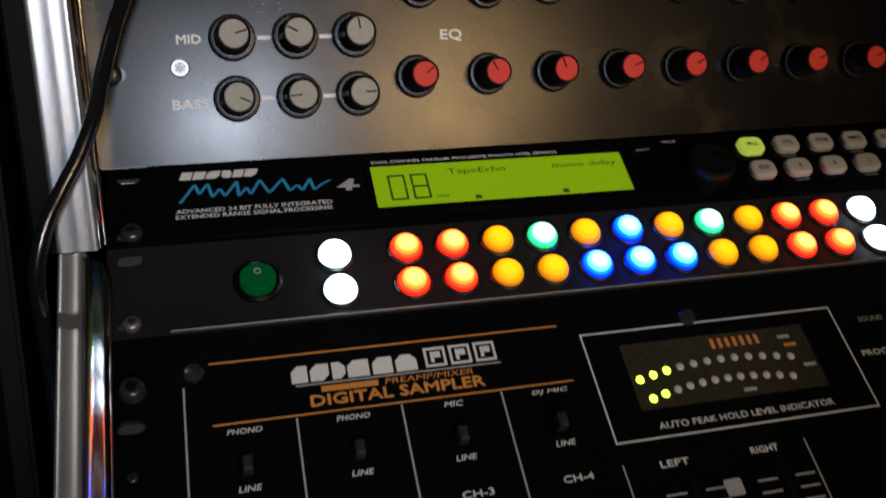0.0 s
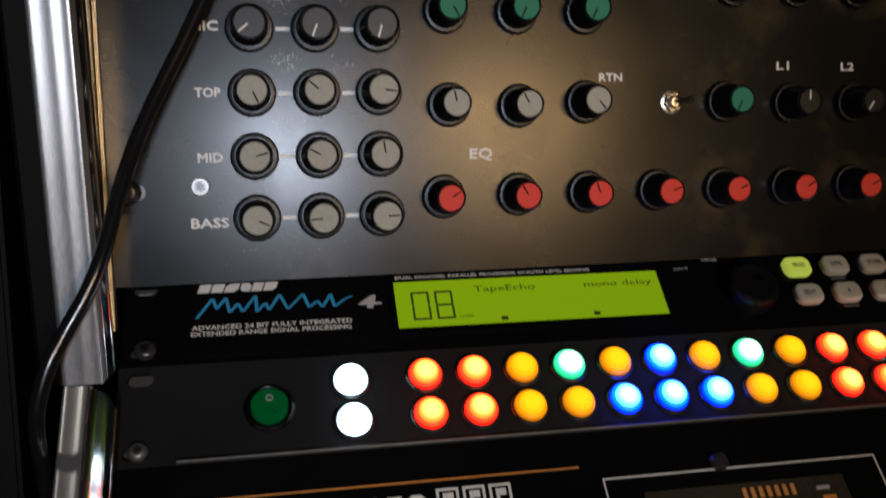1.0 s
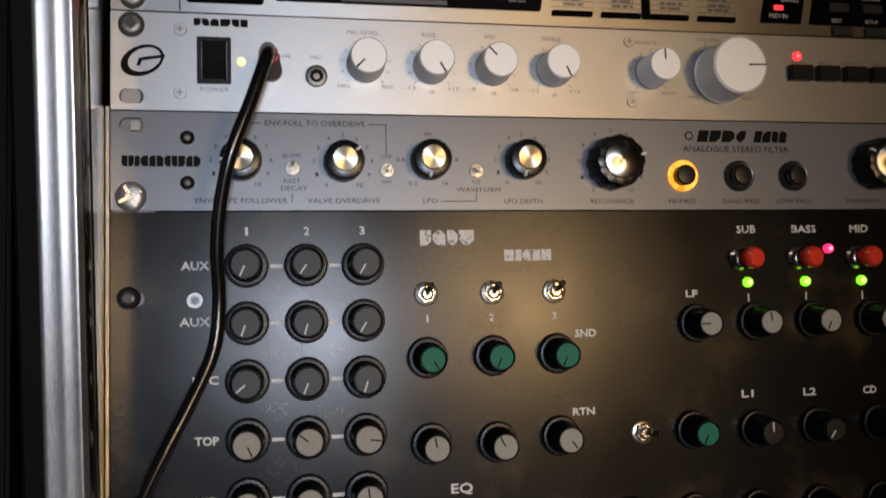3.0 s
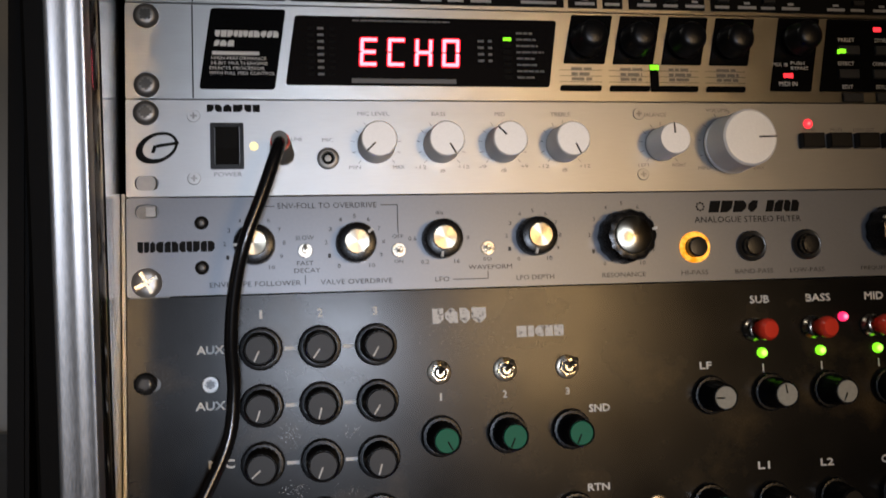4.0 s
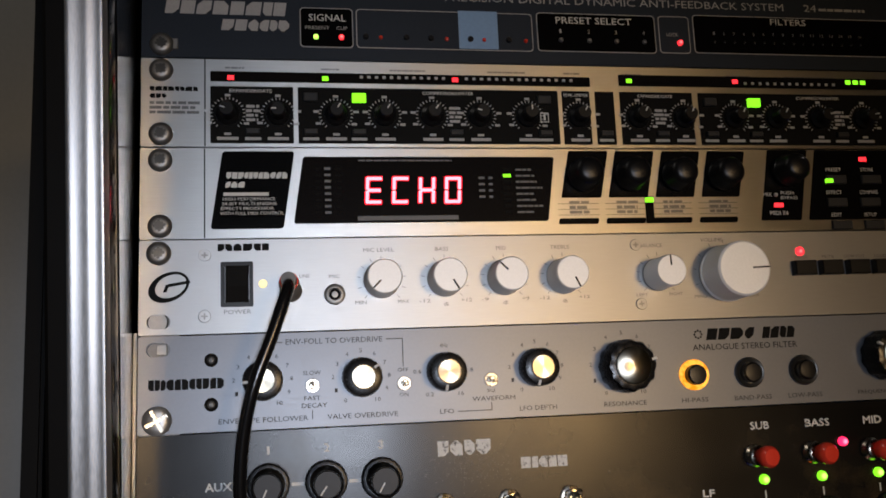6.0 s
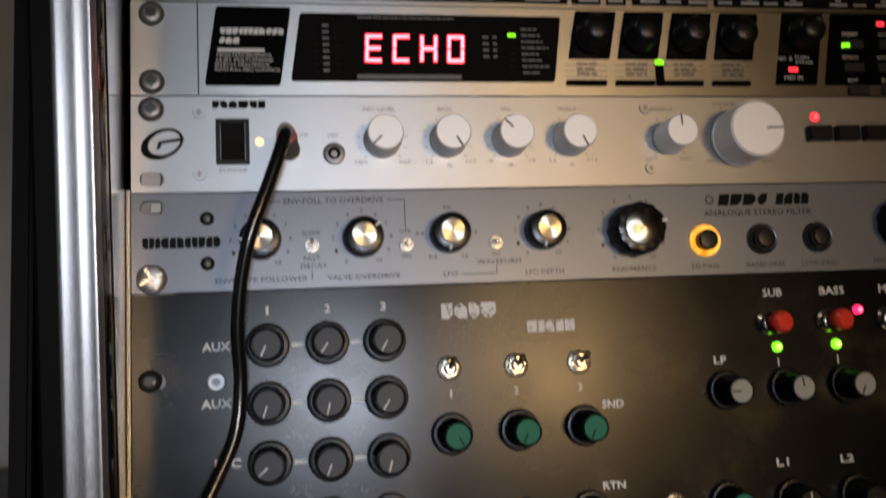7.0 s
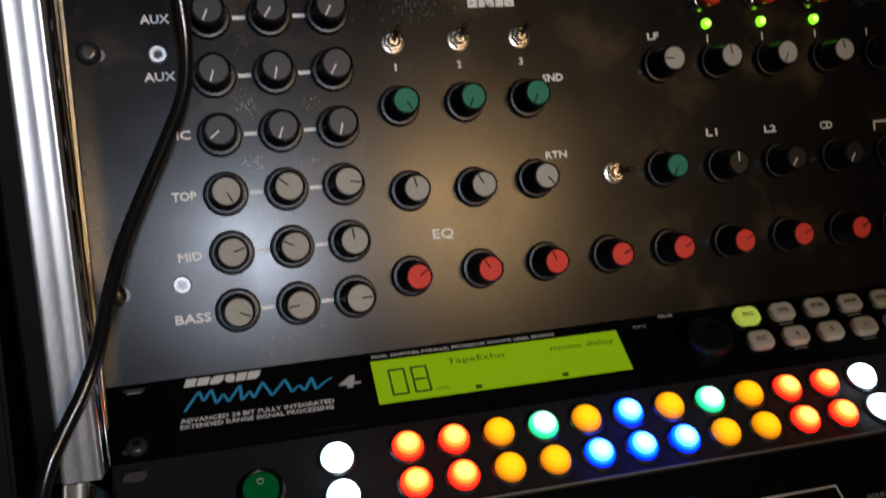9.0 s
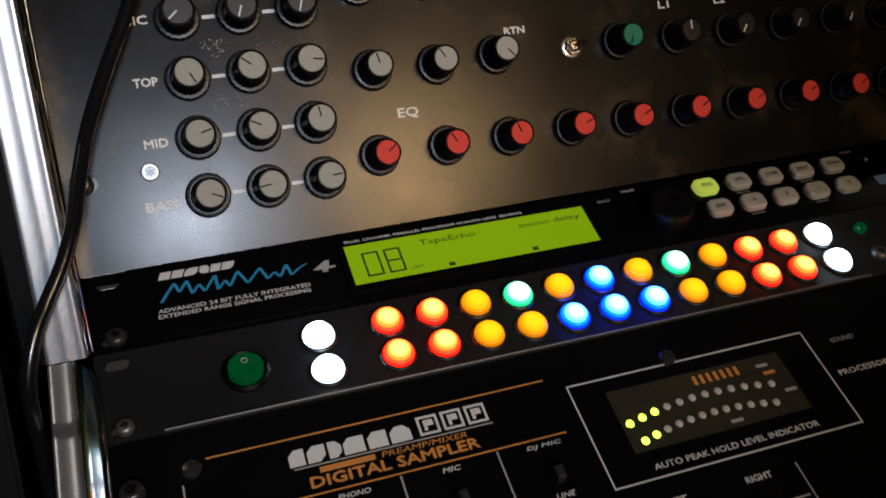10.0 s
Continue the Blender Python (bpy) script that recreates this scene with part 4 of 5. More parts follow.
def fluted_knob(u, v, r, cap_r, h, ang, parent):
    k = shared("knob", ("flute", r, h), lambda: lathe([(r, 0.5), (r * 1.0, 3), (r * 0.97, h - 3), (r * 0.9, h - 1.4), (cap_r * 1.05, h - 0.9), (0, h - 0.9)], 84, 12, 0.055 if r > 10 else 0.0), GLOSSKNOB, parent, "", (u, v, 0), ang)
    shared("metal_cap", ("spun", cap_r, h), lambda: lathe([(cap_r, h - 1.0), (cap_r, h - 0.3), (cap_r * 0.93, h), (0, h)], 36), SPUN, k, "spun aluminium cap")
    shared("pointer", ("flptr", r, cap_r, h), lambda: slab(-0.6, cap_r * 1.12, 0.6, r * 0.97, h - 2.6, h - 0.62, 0.1), WHITEINK, k)
    return k


SCALE = ("0", "1", "2", "3", "4", "5", "6", "7", "8", "9", "10")
for u, v, ang, tags in ((55.4, 22.4, 95, SCALE), (100.8, 22.2, -52, SCALE), (140.6, 23.2, 170, ("0.2", "", "0.6", "", "", "4Hz", "", "", "8", "", "16")), (185.6, 23.6, 165, SCALE)):
    fluted_knob(u, v, 9.2, 5.7, 12, ang, d)
    for i, s_ in enumerate(tags):
        if s_:
            a = radians(235 - 29 * i)
            centred(s_, u + 13.2 * cos(a), v + 12.6 * sin(a), 1.3 * len(s_), 1.9, DARKINK, d)
fluted_knob(229.6, 22.4, 13.0, 8.9, 14.6, -75, d)
for i, s_ in enumerate(SCALE):
    a = radians(235 - 29 * i)
    centred(s_, 230.2 + 16.8 * cos(a), 23.0 + 16.0 * sin(a), 1.3 * len(s_), 1.9, DARKINK, d)
for u, v, lean in ((77.9, 19.2, (0, 4)), (120.7, 18.6, (0, -1)), (162.7, 18.7, (1, -2))):
    toggle(u, v, d, lean, 0.58)
for string, a, b, c, e in (("ENVELOPE FOLLOWER", 35.5, 3.6, 40.3, 2.3), ("DECAY", 72.9, 9.2, 11.8, 2.1), ("VALVE OVERDRIVE", 84.6, 3.6, 32.9, 2.3), ("LFO", 137.6, 3.6, 6.7, 2.2), ("WAVEFORM", 153.5, 8.8, 21, 2.1),
                           ("LFO DEPTH", 176.5, 3.3, 18.5, 2.2), ("RESONANCE", 219, 3.3, 22, 2.2), ("HI-PASS", 259.4, 3.4, 14, 2.2), ("BAND-PASS", 287.6, 3.3, 20.2, 2.3), ("LOW-PASS", 317, 3.3, 18.8, 2.3),
                           ("ENV-FOLL TO OVERDRIVE", 66, 38.6, 45.2, 2.6), ("SLOW", 73.8, 24.2, 8.2, 2.0), ("FAST", 74.2, 12.6, 7.4, 2.0), ("OFF", 118.0, 24.2, 5.2, 1.7), ("ON", 118.6, 12.6, 4.2, 1.7), ("SQ", 160.8, 12.6, 4.0, 1.7)):
    words(string, a, b, c, e, DARKINK, d)
words("ANALOGUE STEREO FILTER", 267.6, 28.8, 57, 3.0, BLACKINK, d)
mark(274.4, 33.8, 300.5, 39.6, 4, BLACKINK, d, 1.4, 44)
mark(304.8, 33.8, 323, 39.6, 4, BLACKINK, d, 1.4, 45)
for i in range(8):
    a = tau * i / 8
    led(271 + 1.9 * cos(a), 36.8 + 1.9 * sin(a), 0.55, BLACKINK, d, 0, 0.15)
for a, b, c, e in ((56.5, 39.6, 64.5, 40.0), (56.5, 35.5, 56.9, 39.5), (113, 39.6, 121, 40.0), (120.6, 26.5, 121, 39.5), (146, 4.2, 163, 4.6), (162.6, 4.7, 163, 8), (77.6, 4.0, 78, 8)):
    part("rule", slab(a, b, c, e, 0, 0.06, 0.01), DARKINK, d)


def round_button(u, v, lit, parent):
    ring = shared("bezel", ("bez",), lambda: lathe([(7.6, 0), (7.6, 1.8), (7.0, 2.4), (5.6, 1.9), (5.2, 0.8), (0, 0.8)], 32), AMBER if lit else DARKNICKEL, parent, "glowing amber ring" if lit else "", (u, v, 0.02))
    shared("plunger", ("plung",), lambda: lathe([(5.0, 0.8), (5.0, 4.6), (4.2, 5.4), (0, 5.8)], 28), KNOBBLACK, ring)


round_button(266.6, 16.8, True, d)
round_button(296.5, 16.8, False, d)
round_button(326.2, 17.0, False, d)
fluted_knob(371.5, 22.8, 13.0, 8.9, 14.6, 60, d)
centred("FREQUENCY", 366, 4.4, 20, 2.2, DARKINK, d)
s_ = cross_screw(8.6, 6.35, 6.6, d, SATIN, n=0.05, turn=28, h=3.0)
part("bolt_tail", slab(8.0, 35.8, 12.5, 40.4, -3.0, -1.2, 0.2), ZINC, d)
seat(d, stretch=0.9975, fixed=("knob", "toggle_switch", "brand_mark", "screw_well"))

# ---- home-built black mixer ----
d = thing("hand_built_mixer", UPPER, -4 * U, "scuffed black four-unit mixer panel with rows of coloured knobs", "audio mixer", "rack units")
B = -4 * U
fascia(d, 4 * U, KANEBLACK, 4, "scuffed black enamelled front panel")
box_behind(d, 4 * U)
cols = (57.2, 83.3, 108.8)
rows = (-24.3, -49.6, -75.0, -100.7, -126.3, -151.4)
angles = ((155, 145, 150), (160, 165, 148), (130, 158, 163), (-155, 50, -98), (-75, 62, 8), (-115, -95 + 190, -88))
for r, v in enumerate(rows):
    for c, u in enumerate(cols):
        pointer_knob(u, v - B, d, angles[r][c], 9.4, 6.0 if r < 3 else 5.7, 16.2, CAPBLACK if r < 3 else CAPGREY, WHITEINK if r < 3 else BLACKINK)
        if c < 2:
            bar(u + 10.4, v - 1.1 - B, u + 16.0, v + 0.5 - B, WHITEINK, d, "link_bar")
for i, u in enumerate((57.7, 84.2, 109.3)):
    centred(str(i + 1), u, -9.0 - B, (1.0, 2.2, 2.2)[i], 3.6, WHITEINK, d, weight=0.15)
for string, u0, v0, u1, v1 in (("AUX  A", 29.6, -25.8, 48.2, -22.3), ("AUX  B", 28.9, -50.4, 48.2, -46.9), ("MIC", 34.2, -76.0, 45.2, -72.4), ("TOP", 35, -102.2, 45, -98.6),
                               ("MID", 35, -128.2, 44.8, -124.7), ("BASS", 31.2, -154.8, 46, -151.0), ("EQ", 148.3, -130.0, 158.2, -125.0), ("SND", 209.8, -60.0, 220.1, -56.6),
                               ("RTN", 207.6, -96.6, 218.2, -93.4), ("LF", 267, -42.4, 273, -39.2), ("L1", 294.4, -91.8, 300.5, -88.4), ("L2", 327.8, -92.2, 334.6, -88.8),
                               ("CD", 361, -92.6, 368.4, -89.0), ("PLAY", 407, -93, 425, -89.4), ("SUB", 295.3, -11.4, 305.3, -7.8), ("BASS", 325.4, -11.4, 338.6, -7.8), ("MID", 357.8, -11.4, 368, -7.8)):
    words(string, u0, v0 - B, u1 - u0, v1 - v0, WORNINK if v0 == -11.4 and u0 < 350 else WHITEINK, d, weight=0.16)
part("rule", slab(394, -91.4 - B, 402.5, -90.4 - B, 0, 0.1, 0.02), WHITEINK, d)
part("rule", slab(394, -95.6 - B, 395, -91.5 - B, 0, 0.1, 0.02), WHITEINK, d)
mark(136, -16.0 - B, 162.5, -9.0 - B, 4, WORNINK, d, 0, 51, "plain worn white maker's mark")
mark(176, -23.6 - B, 199.6, -18.4 - B, 5, WORNINK, d, 0, 52, "plain worn white maker's mark")
for u in (138.3, 169.6, 199.8):
    toggle(u, -38.3 - B, d, (1, 6), 1.0)
for i, u in enumerate((138.7, 169.1, 199.6)):
    centred(str(i + 1), u, -49.7 - B, (0.8, 1.9, 1.9)[i], 3.2, WHITEINK, d, weight=0.1)
for u, ang in ((137.6, -150), (168.6, 155), (199.4, 155)):
    pointer_knob(u, -67.4 - B, d, ang, 9.2, 5.4, 16.2, CAPGREEN, BLACKINK)
for u, v, ang in ((138.6, -106.2, 12), (169.5, -107.0, 30), (199.8, -105.6, -140)):
    pointer_knob(u, v - B, d, ang, 9.2, 5.4, 16.2, CAPGREY, BLACKINK)
for u, ang in ((135.5, -55), (168.6, 30), (200.6, 20), (233.5, -70), (265.7, -65), (298.8, -60), (331.9, -65), (365.6, -60), (398.4, -60), (431.5, -60)):
    pointer_knob(u, -145.0 - B, d, ang, 9.2, 5.3, 16.2, CAPRED, BLACKINK)
for u, ang in ((270.1, 90), (301.2, 8), (332.4, 155), (365.4, 10), (397.5, 15)):
    pointer_knob(u, -55.0 - B, d, ang, 9.2, 5.3, 16.2, CAPGREY, BLACKINK)
toggle(242, -106.1 - B, d, (6, 1), 1.0)
pointer_knob(266.4, -106 - B, d, 155, 9.2, 5.3, 16.2, CAPGREEN, BLACKINK)
for u, ang in ((299.4, 0), (332.0, 145), (365.6, 148), (399, 150), (432, 150)):
    pointer_knob(u, -107.0 - B, d, ang, 9.2, 5.3, 16.2, KNOBBLACK, WHITEINK)
for u, tip, what in ((296.2, REDPLASTIC, "red plastic tip"), (327.8, REDPLASTIC, "red plastic tip"), (360.2, REDPLASTIC, "red plastic tip"), (392, CLEAR, "clear grey tip")):
    k = shared("cut_switch", ("cutbase",), lambda: lathe([(5.6, 0), (5.6, 1.0), (4.6, 2.2), (4.6, 4.6), (3.6, 5.2), (0, 5.2)], 24), NICKEL, d, "nickel based switch", (u, -24.2 - B, 0.05))
    shared("tip", ("cuttip",), lambda: lathe([(3.4, 5.2), (4.4, 6.6), (5.3, 9.6), (5.2, 12.2), (4.0, 13.8), (0, 14.3)], 24), tip, k, what).rotation_euler = (0, radians(8), 0)
for u in (299.8, 331.2, 362.6):
    led(u, -35.8 - B, 2.5, LEDGREEN, d)
for u in (300.2, 331.7, 363.2, 395):
    bar(u - 0.35, -45.2 - B, u + 0.35, -41.2 - B, WHITEINK, d, "tick")
led(344.6, -19.6 - B, 2.3, LEDMAG, d, 0.0, 3.4)
for v in (-39.2, -138.0):
    socket_screw(35.2, v - B, 4.0, d, SATIN)
for v, t in ((-37.6, 20), (-139.6, 0)):
    rack_bolt(7.6, v - B, d, BLACKSCREW, t, 4.9, 4.6)
# scuffs where the enamel is rubbed away round the maker's mark
rnd = random.Random(8)
bm = bmesh.new()
for i in range(420):
    u, v = rnd.gauss(151, 12), rnd.gauss(-21, 5.0)
    if -36 < v < -4:
        r = rnd.uniform(0.05, 0.22)
        prism([(u + r * rnd.uniform(0.5, 1.6) * cos(tau * k / 6), v - B + r * rnd.uniform(0.4, 1.1) * sin(tau * k / 6)) for k in range(6)], 0, 0.03, bm)
for i in range(120):
    u, v = rnd.uniform(5, 300), rnd.uniform(-174, -5)
    r = rnd.uniform(0.06, 0.2)
    prism([(u + r * rnd.uniform(0.5, 1.6) * cos(tau * k / 5), v - B + r * rnd.uniform(0.4, 1.1) * sin(tau * k / 5)) for k in range(5)], 0, 0.03, bm)
tagged(part("scuffs", bm, GREYINK, d, "small bare-metal chips in the enamel"), kind="stuff")
bm = bmesh.new()
for cu_, cv_, su, sv, count in ((70, -63, 3.2, 3.0, 70), (71, -88, 3.4, 2.6, 70), (97, -63, 3.0, 2.2, 40), (96, -89, 5.0, 2.0, 40), (72, -113, 3.0, 2.4, 40), (70, -36, 2.2, 1.8, 24), (60, -166, 14, 3.0, 40)):
    for i in range(count):
        u, v = rnd.gauss(cu_, su), rnd.gauss(cv_, sv)
        r = rnd.uniform(0.05, 0.20)
        prism([(u + r * rnd.uniform(0.5, 1.5) * cos(tau * k / 5), v - B + r * rnd.uniform(0.4, 1.3) * sin(tau * k / 5)) for k in range(5)], 0, rnd.uniform(0.02, 0.05), bm)
tagged(part("residue", bm, ZINC, d, "patches of gritty residue that glint"), kind="stuff")

seat(d, stretch=0.9948, fixed=("knob", "scuffs", "link_bar"))

# ---- reverb unit ----
d = thing("reverb_unit", LOWER, -U, "black rack reverb unit with a green lit display", "rack unit", "rack units")
fascia(d, U, GLOSSBLACK, label="black front panel")
box_behind(d, U)
B = -U


def S(s_):
    return -s_ - B


part("logo_panel", prism(rounded(27.0, S(43.3), 113, S(3.0), 1.0, 3), 0, 0.9), BLACKSTEEL, d)
mark(32.0, S(11.6), 65.6, S(7.2), 6, WHITEINK, d, 1.4, 61, n=0.9)
bm = bmesh.new()
wave = ((32, 24.6), (38.5, 14.6), (40.2, 20.2), (44.0, 14.4), (45.6, 22.4), (49, 17.6), (51, 22.2), (56.5, 14.0), (56.8, 22.6), (60.5, 18), (62, 22), (66.5, 14.0), (70, 22.0), (76.5, 14.2),
        (79, 21.6), (82.6, 18.2), (84.6, 21.8), (88.5, 15), (89.8, 21.8), (94, 18.4), (97.5, 16.6))
rows_ = [[bm.verts.new(Vector((a + e, S(s0), n)) * MM) for e, n in ((-0.7, 0.9), (0.7, 0.9), (0.7, 1.0), (-0.7, 1.0))] for a, s0 in wave]
for p, q in zip(rows_, rows_[1:]):
    for k in range(4):
        bm.faces.new((p[k], p[(k + 1) % 4], q[(k + 1) % 4], q[k]))
part("brand_mark", bm, BLUEINK, d, "plain cyan script-like stroke")
part("brand_mark", prism([(99.6, S(21.6)), (106, S(16.8)), (108.2, S(16.8)), (107.4, S(20.6)), (110.4, S(20.6)), (110.2, S(21.8)), (106.8, S(21.8)), (106.4, S(23.6)), (103.6, S(23.6)), (104, S(21.8))], 0.9, 1.02), DIMINK, d)
words("ADVANCED 24 BIT FULLY INTEGRATED", 30.2, S(30.4), 66.6, 2.1, WHITEINK, d, n=1.02, weight=0.07)
words("EXTENDED RANGE SIGNAL PROCESSING", 30.0, S(33.5), 66.2, 2.1, WHITEINK, d, n=1.02, weight=0.07)
part("display_bezel", pierced(rounded(113.5, S(38.6), 255, S(5.0), 1.2, 3), [rounded(116.4, S(35.4), 241.4, S(10.3), 0.4, 2)], 0, 1.6), GLOSSBLACK, d)
words("DUAL CHANNEL PARALLEL PROCESSOR W/AUTO LEVEL SENSING", 117.5, S(9.4), 91, 1.5, WHITEINK, d, n=1.7, weight=0.05)
part("lcd", slab(116.2, S(35.6), 241.6, S(10.1), 0.05, 0.5, 0.02), LCDGREEN, d, "green lit liquid crystal display")
segments("08", 123.5, S(31.0), 8.2, 15.0, LCDINK, d, 0.5, 1.05, 10.6, 0.0, "dark display digit")
words("TapeEcho", 152.5, S(18.6), 28.5, 4.4, LCDINK, d, n=0.62)
words("mono delay", 204.5, S(18.8), 33, 4.2, LCDINK, d, n=0.62)
words("USER", 144.2, S(31.0), 6.4, 1.5, LCDINK, d, n=0.62)
bar(162.6, S(33.4), 165.6, S(31.2), LCDINK, d, n=0.62)
bar(205.6, S(33.4), 208.6, S(31.2), LCDINK, d, n=0.62)
dial = part("value_dial", lathe([(12.6, 0), (12.6, 6), (11.6, 8), (10, 8.6), (8.4, 8.2), (0, 7.8)], 48, 24, 0.02), KNOBBLACK, d, "", (284.2, S(25.0), 0), smooth=True)
part("finger_dimple", lathe([(2.4, 7.9), (2.4, 8.4), (1.8, 8.5), (0, 8.2)], 20), GLOSSBLACK, dial, "", (3.5, 3.0, 0), smooth=True)
words("VALUE", 266.6, S(5.8), 8, 1.7, WHITEINK, d)
words("INPUT", 250.2, S(11.6) + 0.0, 7.4, 1.6, DIMINK, d, n=1.7)


def key_cap(u, v):
    """A pill-cornered key with a chamfered top."""
    bm = bmesh.new()
    rings = [[bm.verts.new(Vector((x, y, n)) * MM) for x, y in rounded(u - 6.9 + i, v - 5.4 + i, u + 6.9 - i, v + 5.4 - i, 3.9 - i, 5)] for i, n in ((0, 0), (0, 2.4), (0.5, 3.2), (1.3, 3.6))]
    for a, b in zip(rings, rings[1:]):
        for k in range(len(a)):
            bm.faces.new((a[k], a[(k + 1) % len(a)], b[(k + 1) % len(a)], b[k]))
    bm.faces.new(rings[-1]), bm.faces.new(rings[0][::-1])
    return bm


for r, (s0, keys) in enumerate(((12.6, ("PROG", "UTIL", "STORE", "INPUT", "BYPASS")), (28.6, ("EDIT", "A", "B", "C", "D")))):
    for c, key in enumerate(keys):
        u = 313.6 + c * 20.4 - (0.2 if r else 0)
        kb = part("key", key_cap(u, S(s0 + 0.1)), B_YELLOW if (r, c) == (0, 0) else KEYGREY, d, "lit yellow-green key" if (r, c) == (0, 0) else "")
        w = min(1.5 * len(key), 8.5)
        centred(key, u, S(s0 + 0.3), w, 2.4, DARKINK, kb, n=3.75, weight=0.06)
    for c in (1, 3):
        bar(313.6 + c * 20.4 - 4, S(s0 + 7.6), 313.6 + c * 20.4 + 4, S(s0 + 6.6), GREYINK, d, "key_legend")
words("POWER", 408, S(4.6), 8, 1.6, DIMINK, d)
led(420, S(12), 1.0, DIMINK, d)
part("blue_legend", slab(416, S(32), 438, S(25), 0, 0.1, 0.02), BLUEPLATE, d, "pale blue printed field")
rack_bolt(10.0, S(37.2), d, BLACKSCREW, 15, 4.6)
part("bolt_tail", slab(5.5, S(8.6), 13, S(6.0), -2.6, -1.0, 0.2), ZINC, d)

seat(d, stretch=1.019, about=117.0, dv=1.2)

# ---- lit button panel ----
d = thing("button_panel", LOWER, -2 * U, "black rack panel with two rows of lit coloured push buttons", "control panel", "rack units")
fascia(d, U, PANELBLACK, label="black painted front panel")
box_behind(d, U)
B = -2 * U
# paler than the panel: the light its edge catches is in the colour
part("lit_lower_flange", slab(24, 0.4, 372, 1.6, 0.0, 2.2, 0.5), RECESS, d)


def lit_button(u, v, lens, label):
    ring = shared("button", ("lbez",), lambda: lathe([(8.4, 0), (8.4, 1.0), (7.9, 1.6), (7.3, 1.7), (7.2, 1.0), (0, 1.0)], 28), DARKNICKEL, d, label, (u, v, 0.02))
    shared("collar", ("lcol",), lambda: lathe([(7.05, 1.0), (7.05, 1.9), (6.7, 3.1), (6.2, 3.6), (5.7, 3.7), (0, 3.7)], 28), COLLAR[lens.name], ring)
    shared("lens", ("lens",), lambda: lathe([(5.4, 3.7), (5.4, 4.9), (5.1, 5.3), (4.4, 5.5), (0, 5.6)], 28), lens, ring)


COLLAR = {m.name: c for m, c in ((B_RED, C_RED), (B_ORANGE, C_ORANGE), (B_GREEN, C_GREEN), (B_BLUE, C_BLUE), (B_WHITE, C_WHITE))}

PITCH = 21.3
for i, (t_, b_) in enumerate(zip("RROGOBOGORRW", "RROOBBBOORRW")):
    u = 124.9 + i * PITCH
    for code, s_ in ((t_, 57.3), (b_, 75.5)):
        lens, colour = {"R": (B_RED, "red"), "O": (B_ORANGE, "orange"), "G": (B_GREEN, "green"), "B": (B_BLUE, "blue"), "W": (B_WHITE, "white")}[code]
        lit_button(u + (0.4 if i == 11 else 0), S(s_) , lens, "lit " + colour + " push button")
for s_ in (57.7, 75.9):
    lit_button(93.3, S(s_), B_WHITE, "lit white push button")
rk = part("rocker_switch", lathe([(10.2, 0), (10.2, 1.4), (9.0, 2.6), (8.4, 2.2), (8.2, 1.0), (0, 1.0)], 32), BLACKSTEEL, d, "round rocker switch", (59.8, S(67.8), 0.02), smooth=True)
bm = lathe([(7.4, 1.0), (7.4, 5.2), (7.0, 5.6), (6.4, 5.6), (0, 5.6)], 32)
for v in bm.verts:
    if v.co.z > 0.004:
        v.co.z += 0.0016 if v.co.y < -0.0005 else -0.0014 * (v.co.y + 0.0005) / 0.0074
part("green_rocker", bm, B_DIMGREEN, rk, "dim green translucent rocker")
part("rocker_mark", pierced([(1.5 * cos(tau * i / 16), 2.5 + 1.5 * sin(tau * i / 16)) for i in range(16)], [[(1.1 * cos(tau * i / 16), 2.5 + 1.1 * sin(tau * i / 16)) for i in range(16)]], 4.6, 5.35), DIMINK, rk, "pale printed ring")
led(386.6, S(58.0), 3.4, B_DIMGREEN, d, 0, 4, "small green lamp")
rack_bolt(386.4, S(75.6), d, ZINC, 20, 4.4)
rack_bolt(9.6, S(82.4), d, ZINC, 20, 3.8)
part("bolt_end", prism(rounded(4.2, S(54.4), 14.8, S(48.8), 2.6, 4), -2.8, -0.6), ZINC, d)

# ---- preamp mixer with sampler ----
d = thing("sampler_mixer", LOWER, -9 * U, "black club mixer with orange rules and a lit level meter", "audio mixer", "rack units")
B = -9 * U
fascia(d, 7 * U, BLACKSTEEL, 7, "black painted front panel")
box_behind(d, 7 * U, 120)
for s_ in (103.8, 130.0):
    bar(37.6, S(s_ + 0.35), 182.2, S(s_ - 0.35), ORANGEINK, d, "orange_rule")
mark(68.4, S(116.6), 120.4, S(109.2), 6, WHITEINK, d, 0.0, 71, gap=0.14)
for i in range(3):
    u = 122.4 + i * 10.6
    frame_line(u, S(116.2), u + 9.0, S(107.4), 1.1, WHITEINK, d, "brand_mark")
    part("brand_mark", slab(u + 2.6, S(114.2), u + 4.0, S(109.4), 0, 0.1, 0.02), WHITEINK, d)
    part("brand_mark", slab(u + 4.1, S(112.2), u + 6.8, S(109.4), 0, 0.1, 0.02), WHITEINK, d)
bar(69.8, S(118.0), 153.6, S(117.4), DIMINK, d, "rule")
bar(79.4, S(121.4), 102, S(119.0), ORANGEINK, d)
words("PREAMP/MIXER", 104.6, S(121.4), 36.6, 2.5, ORANGEINK, d, slant=0.15)
words("DIGITAL SAMPLER", 74.8, S(127.2), 70, 4.6, ORANGEINK, d, weight=0.22)
for u in (27.8, 68.6, 109.4, 150.4):
    bar(u - 0.4, S(290), u + 0.4, S(113 if u < 40 else 131), DIMINK, d, "white_rule")
for u in (190.8, 272):
    bar(u - 0.35, S(290), u + 0.35, S(168.8), DIMINK, d, "white_rule")
